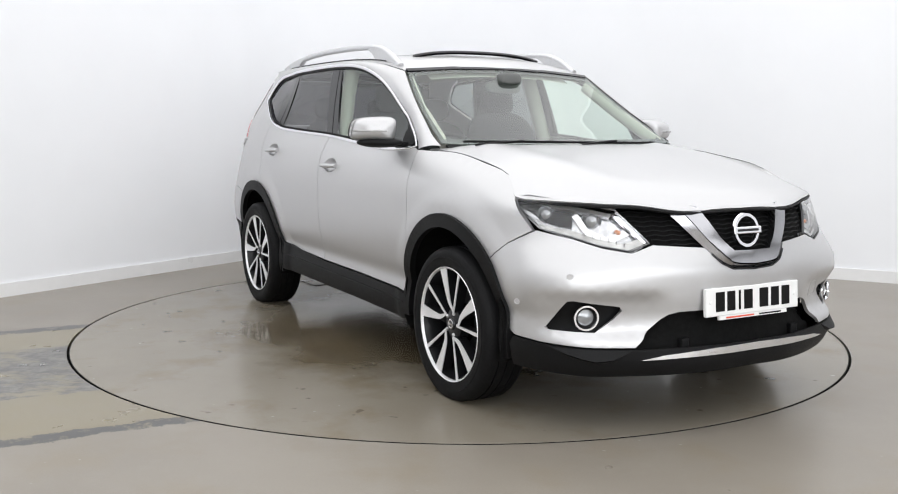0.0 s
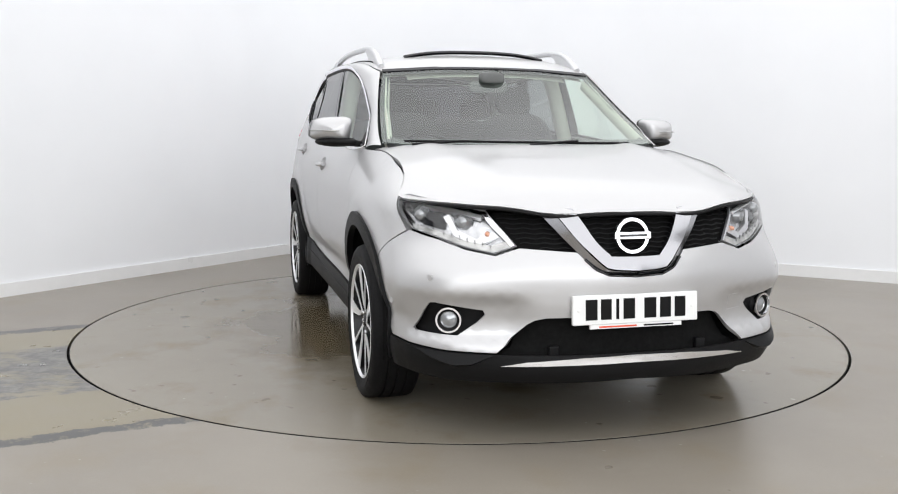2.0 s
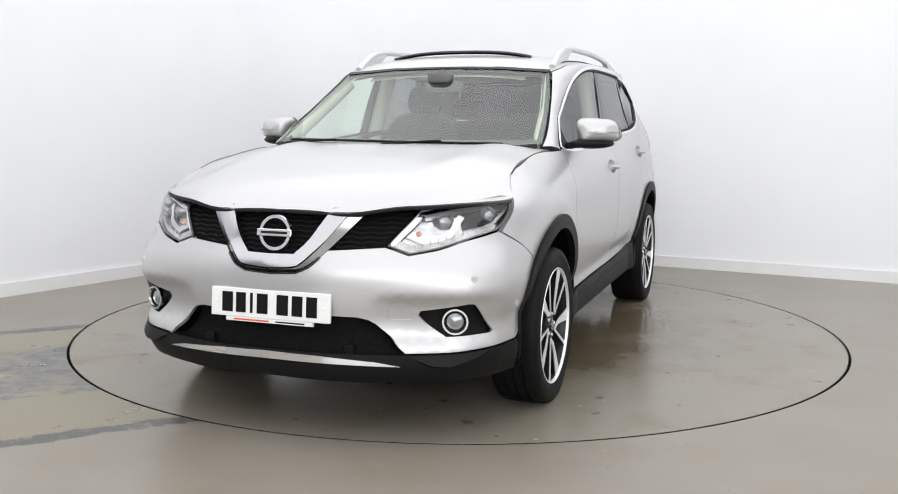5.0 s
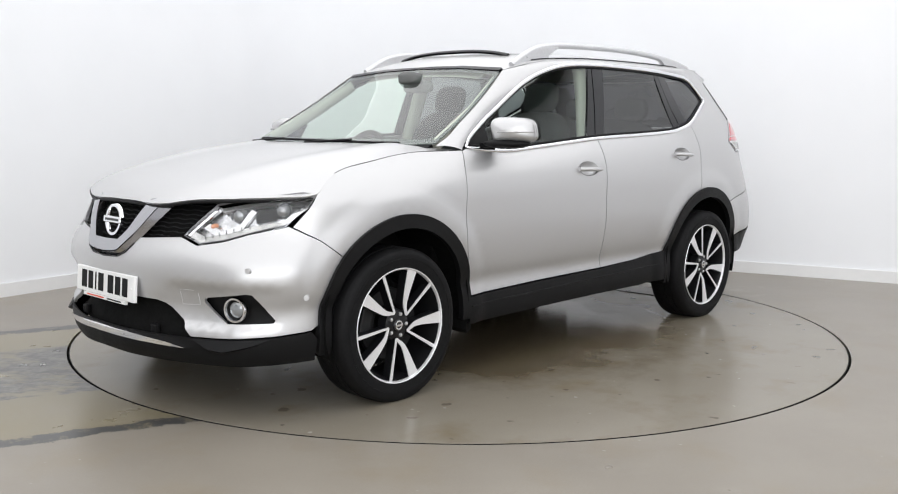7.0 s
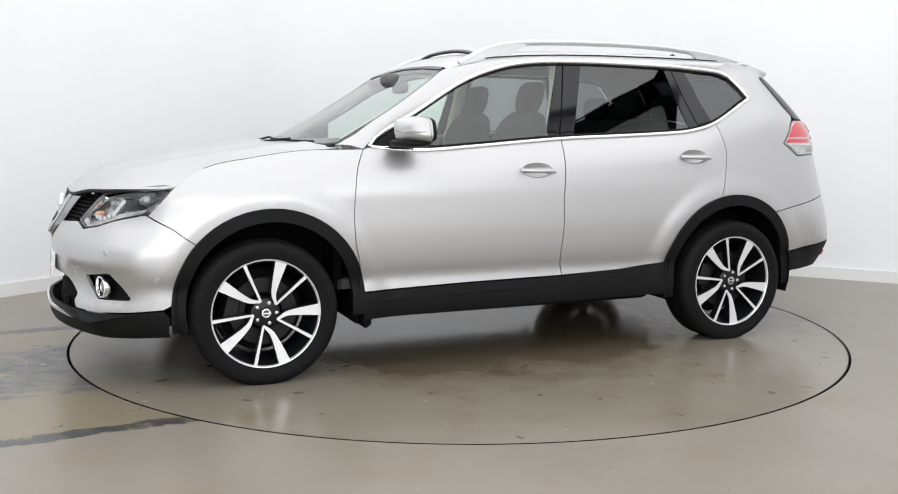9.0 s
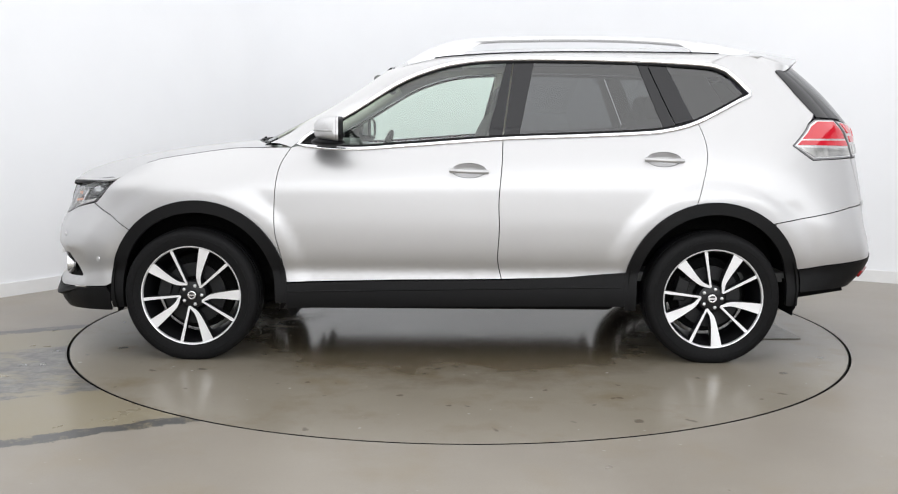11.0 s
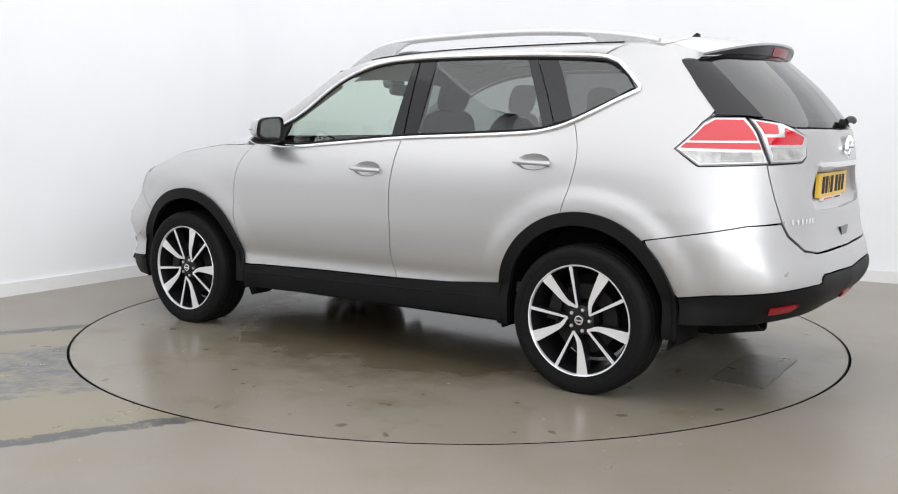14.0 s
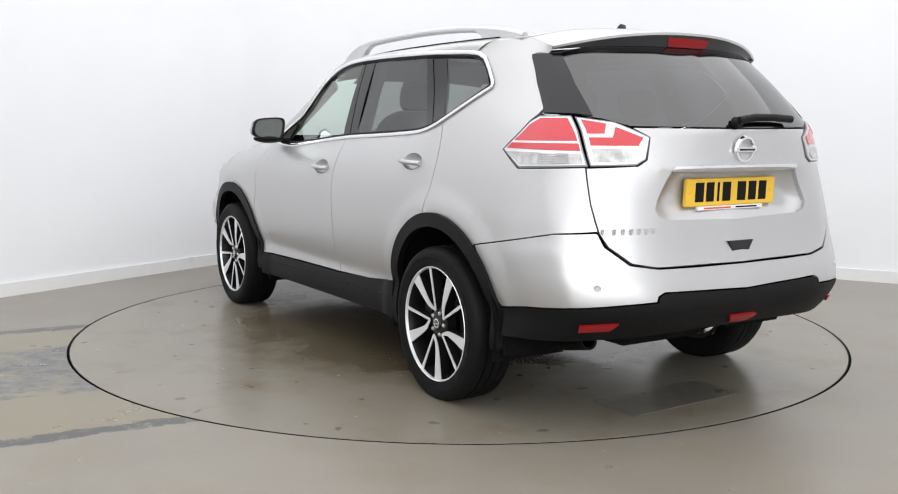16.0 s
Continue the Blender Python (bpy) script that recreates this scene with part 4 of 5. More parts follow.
def build_cladding():
    for (cx, cz, r), name in ((ARCH_F, "front_arch_trim"), (ARCH_R, "rear_arch_trim")):
        outer = arch(cx, cz, r + 0.004, 2, 178, 50)
        inner = arch(cx, cz + 0.0, r - 0.058, 182, -2, 50)
        legs_a, legs_b = [(cx - r + 0.002, 0.30), (cx - r + 0.058, 0.30)], [(cx + r - 0.058, 0.27), (cx + r - 0.0, 0.27)]
        loop = side(outer + legs_a + inner + legs_b)
        both(name, loop, body_at, BLACK, car, "black plastic wheel arch trim", off=0.014, thick=0.03, gap=0)
    sill = [(0.866, 0.400), (0.3, 0.414), (-0.257, 0.421), (-0.6, 0.440), (-0.905, 0.468), (-0.895, 0.29), (0.3, 0.279), (0.86, 0.270)]
    both("sill_trim", side(sill), body_at, BLACK, car, "black plastic sill trim", off=0.012, thick=0.03)
    for k in (1, -1):
        line = [body_at(*ux(x, 0.356 - 0.0189 * (x - 0.86))) for x in np.linspace(0.85, -0.87, 24)]
        tube("sill_step", [(p[0], k * (p[1] + 0.012), p[2]) for p in line], 0.004, BLACK, car, sides=6)
    # inner shell behind the panel gaps, with the wheel openings left free
    for s in (False, True):
        loop = [(0.02, 0.30)] + [ux(1.78, 0.30)] + side(arch(1.31, 0.36, 0.47, 0, 180, 24)) + [ux(0.8, 0.3), ux(-0.85, 0.3)] + side(arch(-1.342, 0.36, 0.47, 0, 180, 24)) + [ux(-1.85, 0.38), (U_END - 0.02, 0.36), (U_END - 0.02, 1.0), ux(-1.9, 1.02), ux(-1.3, 1.0), ux(0.0, 0.98), ux(0.8, 0.98), ux(1.5, 0.9), (0.02, 0.80)]
        sheet("inner_shell", loop, body_at, DARK, car, "dark inner body", off=-0.12, thick=0, gap=0, h=0.08, mirror=s)
    # wheel wells, floor pan, exhaust, mud flaps
    for x in (AXLE - 0.03, -AXLE):
        for s in (1, -1):
            bm = bmesh.new()
            rows = [[bm.verts.new((x + 0.435 * math.cos(a), y * s, 0.378 + 0.435 * math.sin(a))) for a in np.linspace(-0.3, math.pi + 0.3, 25)] for y in (0.50, 0.878)]
            for a, b, c, d in zip(rows[0], rows[0][1:], rows[1][1:], rows[1]):
                bm.faces.new((a, b, c, d))
            bm.faces.new(rows[0])
            part("wheel_well", bm, DARK, car, "dark wheel arch liner")
    part("floor_pan", box_bm(-0.9, 1.95, -0.5, 0.5, 0.25, 0.36, 0.03), DARK, car, "dark underbody")
    part("floor_pan", box_bm(-0.86, 0.82, -0.78, 0.78, 0.25, 0.36, 0.03), DARK, car, "dark underbody")
    part("floor_pan", box_bm(-2.05, -0.85, -0.48, 0.48, 0.34, 0.44, 0.03), DARK, car, "dark underbody")
    part("rear_axle", box_bm(-1.41, -1.30, -0.66, 0.66, 0.29, 0.36, 0.02), DARK, car, "dark rear axle beam")
    part("front_crossmember", box_bm(1.70, 1.93, -0.55, 0.55, 0.235, 0.5, 0.03), DARK, car)
    part("rear_crossmember", box_bm(-2.1, -1.82, -0.6, 0.6, 0.41, 0.62, 0.03), DARK, car)
    for x, z0, w in ((0.835, 0.215, 0.032), (-1.775, 0.26, 0.022)):
        for s in (1, -1):
            pts = [(x - w, 0.42), (x + w, 0.42), (x + w * 0.9, z0 + 0.05), (x + w * 0.1, z0), (x - w * 0.8, z0 + 0.02)]
            part("mud_flap", prism_bm(pts, 0.15, lambda a, b, d: (a, s * (0.835 - d), b), 0.006), DARK, car, "black mud flap")
    part("exhaust_pipe", lathe_bm([(0.026, -0.14), (0.032, -0.14), (0.034, 0.14), (0.024, 0.14)], 20), DARK, car, "dark exhaust tail pipe", smooth=True).matrix_basis = pose(-1.97, 0.60, 0.345, 0, 0, 70) @ pose(0, 0, 0, 14)
    part("exhaust_box", box_bm(-2.02, -1.78, -0.1, 0.40, 0.30, 0.42, 0.05), DARK, car)


def arm(r0, r1, a, w0, w1):
    """A straight tapering outline in the wheel's plane, from one radius to another."""
    c, d = math.cos(radians(a)), math.sin(radians(a))
    return [(r * c - w * d, r * d + w * c) for r, w in ((r0, w0 / 2), (r1, w1 / 2), (r1, -w1 / 2), (r0, -w0 / 2))]


def blade(mid):
    """A spoke's outline along a bent centre line of (x, z, width)."""
    pts = catmull(mid, 0.012)
    left, right = [], []
    for k, p in enumerate(pts):
        d = pts[min(len(pts) - 1, k + 1)][:2] - pts[max(0, k - 1)][:2]
        q = np.array((-d[1], d[0])) / np.linalg.norm(d) * p[2] / 2
        left.append(tuple(p[:2] + q))
        right.append(tuple(p[:2] - q))
    return left + right[::-1]


def build_wheel(thin_at):
    """A 19 inch twin-spoke alloy with its tyre, flattened where it stands; y = 0 is the wheel's middle and +y its outer face."""
    root = new("wheel")
    prof = [(0.249, 0.094), (0.2575, 0.102), (0.268, 0.104), (0.288, 0.108), (0.310, 0.109), (0.328, 0.105), (0.338, 0.096), (0.343, 0.084)]
    tread = []
    for c in (-0.063, -0.021, 0.021, 0.063):
        tread += [(0.347 - 0.002 * (abs(c) > 0.05), c + 0.018), (0.347 - 0.002 * (abs(c) > 0.05), c - 0.018)][::1]
    tread = sorted(tread, key=lambda q: -q[1])
    body = []
    for i, q in enumerate(tread):
        body.append(q)
        if i % 2 and i < len(tread) - 1:
            body += [(0.340, q[1]), (0.340, tread[i + 1][1])]
    prof = prof + body + [(r, -y) for r, y in prof[::-1]]
    bm = lathe_bm(prof, 96)
    for v in bm.verts:
        if v.co.z < 0.0:
            squash = max(0.0, -v.co.z - 0.25) / 0.106
            v.co.y *= 1 + 0.05 * squash
            v.co.z = max(v.co.z, -HUB_Z + 0.001 - 0.02 * (abs(v.co.y) > 0.09) * min(0, v.co.z + 0.33))
    tyre = part("tyre", bm, RUBBER, root, "black road tyre with a plain sidewall", smooth=True, angle=35)
    tube("sidewall_rib", [(0.30 * math.cos(a), 0.1086, 0.30 * math.sin(a)) for a in np.linspace(0, 2 * math.pi, 64, endpoint=False)], 0.002, RUBBER, tyre, closed=True, sides=5, up=(0, 1, 0))
    rim = part("rim", lathe_bm([(0.250, 0.092), (0.2585, 0.101), (0.256, 0.105), (0.2515, 0.103), (0.2475, 0.090)], 96), ALLOY, root, "machined alloy rim lip", smooth=True)
    part("barrel", lathe_bm([(0.246, 0.094), (0.234, 0.06), (0.222, -0.09), (0.245, -0.095)], 64), ALLOYBLACK, root, "black wheel barrel", smooth=True)
    place = lambda a, b, d: (a, 0.096 - d - 0.012 * (1 - min(1, math.hypot(a, b) / 0.235)), b)
    behind = lambda a, b, d: (a, 0.0915 - d - 0.012 * (1 - min(1, math.hypot(a, b) / 0.235)), b)
    polar = lambda r, a: (r * math.cos(radians(a)), r * math.sin(radians(a)))
    for k in range(5):
        t = thin_at + 72 * k
        wide = blade([(*polar(0.060, t), 0.010), (*polar(0.074, t - 15), 0.015), (*polar(0.098, t - 27), 0.022), (*polar(0.15, t - 31), 0.033), (*polar(0.252, t - 32), 0.056)])
        thin = blade([(*polar(0.060, t), 0.010), (*polar(0.15, t), 0.0125), (*polar(0.252, t), 0.0165)])
        for outline, nm in ((wide, "wide_spoke"), (thin, "thin_spoke")):
            sp = part(nm, prism_bm(outline, 0.004, place), ALLOY, root, "machined silver face")
            part("spoke_back", prism_bm([(a * 0.999, b * 0.999) for a, b in outline], 0.045, behind), ALLOYBLACK, sp, "black painted flank")
    part("hub", lathe_bm([(0.0, 0.080), (0.050, 0.080), (0.068, 0.072), (0.075, 0.03), (0.0, 0.03)], 40), ALLOYBLACK, root, "black hub", smooth=True)
    cap = part("centre_cap", lathe_bm([(0.0, 0.090), (0.022, 0.089), (0.027, 0.085), (0.028, 0.08)], 32), GLOSSBLACK, root, "black cap with a bright ring", smooth=True)
    part("cap_ring", lathe_bm([(0.015, 0.0895), (0.019, 0.0905), (0.0215, 0.0895)], 32), CHROME, cap, smooth=True)
    part("cap_bar", box_bm(-0.022, 0.022, 0.0895, 0.0915, -0.004, 0.004), CHROME, cap)
    for k in range(5):
        a = radians(72 * k + 36)
        part("wheel_nut", lathe_bm([(0.0, 0.094), (0.008, 0.092), (0.0095, 0.088), (0.0095, 0.07)], 6), SATIN, root).location = (0.050 * math.cos(a), -0.006, 0.050 * math.sin(a))
    part("brake_disc", lathe_bm([(0.09, 0.02), (0.16, 0.02), (0.16, -0.004), (0.09, -0.004)], 48), BRAKE, root, "dark steel brake disc", smooth=True, angle=30)
    # black disc added inside the wheel to keep the view through it dark
    part("backing_disc", lathe_bm([(0.0, -0.05), (0.19, -0.05), (0.20, -0.06), (0.17, -0.075), (0.0, -0.075)], 40), DARK, root, "black backing disc", smooth=True)
    cal = arm(0.12, 0.185, 14, 0.11, 0.13)
    part("brake_caliper", prism_bm(cal, 0.07, lambda a, b, d: (a, 0.045 - d, b), 0.008), BRAKE, root, "steel brake caliper")
    return root


def build_wheels():
    for fx, sy, thin_at in ((1, 1, 67), (-1, 1, 7.7), (1, -1, 37), (-1, -1, 35)):
        wheel = build_wheel(thin_at)
        wheel.parent = car
        wheel.matrix_basis = pose(AXLE * fx, 0.80 * sy, HUB_Z, 0, 0, 0 if sy > 0 else 180)


def on_front(y, z, off=0.0):
    p = body_at(*uf(y, z))
    return Vector((p[0] + off, p[1], p[2]))


def build_lamps():
    head = [uf(0.64, 0.922), uf(0.53, 0.893), uf(0.50, 0.845), uf(0.438, 0.763), uf(0.52, 0.733), uf(0.62, 0.752), uf(0.70, 0.782), ux(1.868, 0.812), ux(1.80, 0.868), ux(1.728, 0.934), uf(0.77, 0.944)]
    for s in (False, True):
        k = -1 if s else 1
        lamp = new("headlamp")
        lamp.parent = car
        tagged(lamp, "clear projector headlamp with a bright light strip")
        sheet("housing", head, body_at, HOUSING, lamp, "dark chromed lamp housing", off=-0.05, gap=0.002, thick=0, mirror=s)
        sheet("lens", head, body_at, LAMPGLASS, lamp, "clear lens", off=0.001, gap=0.003, thick=0.05, mirror=s)
        sheet("lens_edge", head, body_at, LAMPEDGE, lamp, holes=[shrink(head, 0.004)], off=-0.002, gap=0.001, thick=0.01, mirror=s)
        bar = [uf(0.46, 0.762), uf(0.522, 0.741), uf(0.62, 0.760), uf(0.70, 0.789), ux(1.872, 0.817), ux(1.86, 0.832), uf(0.69, 0.808), uf(0.62, 0.780), uf(0.53, 0.764), uf(0.475, 0.782)]
        sheet("light_strip", bar, body_at, CLEARLENS, lamp, "clear daytime light strip", off=-0.012, gap=0, thick=0.02, mirror=s)
        for q in range(9):
            yq, zq = 0.53 + 0.026 * q, 0.752 + 0.0075 * q
            if zq < 0.80:
                p = on_front(yq, zq + 0.006, -0.008)
                part("light_cell", box_bm(-0.003, 0.003, -0.0012, 0.0012, -0.008, 0.008), LAMPEDGE, lamp, "dark divider in the light strip").matrix_basis = pose(p.x, k * p.y, p.z, 0, 0, 35 * k)
        rim_l = [uf(0.525, 0.885), uf(0.50, 0.842), uf(0.447, 0.768), uf(0.46, 0.763), uf(0.52, 0.835), uf(0.548, 0.884)]
        sheet("inner_rim", rim_l, body_at, CHROME, lamp, "bright inner edge", off=-0.012, gap=0, thick=0.02, mirror=s)
        brow = [uf(0.545, 0.882), uf(0.64, 0.907), uf(0.76, 0.928), uf(0.76, 0.912), uf(0.64, 0.889), uf(0.56, 0.866)]
        sheet("lamp_brow", brow, body_at, SATIN, lamp, "pale upper frame", off=-0.02, gap=0, thick=0.02, mirror=s)
        hook = [uf(0.50, 0.80), uf(0.58, 0.765), uf(0.66, 0.80), uf(0.69, 0.87), uf(0.665, 0.885), uf(0.645, 0.82), uf(0.58, 0.79), uf(0.52, 0.82)]
        sheet("reflector_hook", hook, body_at, SATIN, lamp, "bright boomerang-shaped strip", off=-0.025, gap=0, thick=0.02, mirror=s)
        dark = [uf(0.675, 0.888), uf(0.70, 0.825), uf(0.76, 0.832), ux(1.85, 0.858), ux(1.79, 0.900)]
        sheet("inner_mask", dark, body_at, GLOSSBLACK, lamp, "black inner mask", off=-0.03, gap=0, thick=0.01, mirror=s)
        for y, z, r in ((0.74, 0.866, 0.030), (0.60, 0.842, 0.036)):
            p = on_front(y, z, -0.06)
            part("projector", lathe_bm([(0.0, 0.035), (r * 0.6, 0.028), (r * 0.9, 0.01), (r, 0.0), (r * 1.15, 0.004), (r * 1.2, -0.03)], 28), PROJECTOR, lamp, "round projector lens", smooth=True).matrix_basis = pose(p.x, k * p.y, p.z, 0, 0, -90 + 35 * k)
        p = on_front(0.53, 0.80, -0.03)
        part("indicator_bulb", lathe_bm([(0.0, 0.016), (0.007, 0.010), (0.010, 0.0), (0.010, -0.02)], 20), AMBER, lamp, "amber indicator bulb", smooth=True).matrix_basis = pose(p.x, k * p.y, p.z, 0, 0, -90 + 20 * k)
        # fog lamp: chrome ring and lens
        p = on_front(0.683, 0.474, -0.006)
        fogl = new("fog_lamp")
        fogl.parent = car
        fogl.matrix_basis = pose(p.x, k * p.y, p.z, 0, 0, -90 + 20 * k)
        tagged(fogl, "round fog lamp in a chrome ring")
        part("ring", lathe_bm([(0.040, 0.0), (0.043, 0.014), (0.050, 0.014), (0.054, 0.0), (0.05, -0.02)], 36), CHROME, fogl, "chrome ring", smooth=True)
        part("bezel", lathe_bm([(0.040, 0.004), (0.033, 0.0), (0.032, -0.02)], 36), BLACK, fogl, smooth=True)
        part("lens", lathe_bm([(0.0, 0.008), (0.02, 0.006), (0.033, -0.002)], 30), PROJECTOR, fogl, "clear round lens", smooth=True)
        # parking sensors
        for q in (on_front(0.754, 0.637, 0.0), Vector(body_at(*ux(1.83, 0.521)))):
            n = Vector((0.5, 0.8, 0)) if q.x < 1.9 else Vector((0.75, 0.6, 0))
            m = Matrix.Translation((q.x, k * q.y, q.z)) @ Vector((n.x, k * n.y, 0)).to_track_quat("Y", "Z").to_matrix().to_4x4()
            part("parking_sensor", lathe_bm([(0.0, 0.003), (0.010, 0.003), (0.0115, 0.0), (0.0135, 0.001), (0.0145, -0.002)], 20), PAINT, car, smooth=True).matrix_basis = m
        # tail lamp: wing part and tailgate part
        tail = new("tail_lamp")
        tail.parent = car
        tagged(tail, "red and clear wedge-shaped tail lamp")
        o = [ux(-1.742, 1.123), ux(-1.838, 1.235), ux(-1.874, 1.258), ur(0.672, 1.258), ur(0.672, 1.062), ux(-1.85, 1.05)]
        sheet("lamp_base", o, body_at, LAMPEDGE, tail, "grey lamp edge", off=0.0, thick=0.02, mirror=s)
        sheet("lamp_border", shrink(o, 0.0075), body_at, SATIN, tail, "bright inner border", off=0.003, gap=0, thick=0.003, mirror=s)
        red = [ux(-1.79, 1.155), ux(-1.845, 1.222), ux(-1.885, 1.248), ur(0.685, 1.247), ur(0.685, 1.155)]
        sheet("red_lens", red, body_at, RED, tail, "red lens", off=0.006, gap=0.003, mirror=s)
        red = [ux(-1.762, 1.125), ux(-1.786, 1.150), ur(0.685, 1.150), ur(0.685, 1.118)]
        sheet("red_lens", red, body_at, RED, tail, "red lens", off=0.007, gap=0.002, mirror=s)
        clr = [ux(-1.768, 1.114), ur(0.685, 1.112), ur(0.685, 1.070), ux(-1.855, 1.062)]
        sheet("clear_lens", clr, body_at, CLEARLENS, tail, "clear reversing lens", off=0.006, gap=0.002, mirror=s)
        o = [ur(0.667, 1.252), ur(0.56, 1.232), ur(0.444, 1.176), ur(0.47, 1.088), ur(0.51, 1.066), ur(0.667, 1.062)]
        sheet("lamp_base", o, body_at, LAMPEDGE, tail, "grey lamp edge", off=0.004, thick=0.02, mirror=s)
        sheet("lamp_border", shrink(o, 0.0065), body_at, SATIN, tail, "bright inner border", off=0.007, gap=0, thick=0.003, mirror=s)
        red = [ur(0.657, 1.238), ur(0.590, 1.222), ur(0.606, 1.184), ur(0.657, 1.184)]
        sheet("red_lens", red, body_at, RED, tail, "red lens", off=0.010, gap=0.001, mirror=s)
        red = [ur(0.566, 1.213), ur(0.468, 1.173), ur(0.495, 1.137), ur(0.657, 1.137), ur(0.657, 1.174), ur(0.585, 1.174)]
        sheet("red_lens", red, body_at, RED, tail, "red lens", off=0.010, gap=0.003, mirror=s)
        clr = [ur(0.655, 1.131), ur(0.495, 1.131), ur(0.497, 1.095), ur(0.525, 1.078), ur(0.655, 1.075)]
        sheet("clear_lens", clr, body_at, CLEARLENS, tail, "clear reversing lens", off=0.010, gap=0.002, mirror=s)
        for q in range(6):
            zq = 1.071 + 0.0065 * q
            ua, ub = ux(-1.86, zq)[0], ur(0.685, zq)[0]
            ua, ub = ua + 0.30 * (ub - ua), ua + 0.80 * (ub - ua)
            sheet("lens_rib", [(ua, zq + 0.0018), (ub, zq + 0.0018), (ub, zq), (ua, zq)], body_at, LAMPEDGE, tail, "grey lens rib", off=0.0085, gap=0, thick=0.002, mirror=s)
        # low reflectors and rear sensors
        o = [ur(0.742, 0.466), ur(0.615, 0.476), ur(0.635, 0.448), ur(0.735, 0.440)]
        sheet("low_reflector", o, body_at, DEEPRED, car, "red reflector", off=0.014, gap=0, thick=0.02, mirror=s)
        p = body_at(*ur(0.70, 0.607))
        m = Matrix.Translation((p[0], k * p[1], p[2])) @ Vector((-0.85, 0.5 * k, 0)).to_track_quat("Y", "Z").to_matrix().to_4x4()
        part("parking_sensor", lathe_bm([(0.0, 0.003), (0.010, 0.003), (0.0115, 0.0), (0.0135, 0.001), (0.0145, -0.002)], 20), PAINT, car, smooth=True).matrix_basis = m
    sheet("rear_fog_lamp", rear_loop([ur(0, 0.466), ur(0.078, 0.464), ur(0.062, 0.436), ur(0, 0.436)]), tail_at, DEEPRED, car, "red rear fog lamp", off=0.014, gap=0)


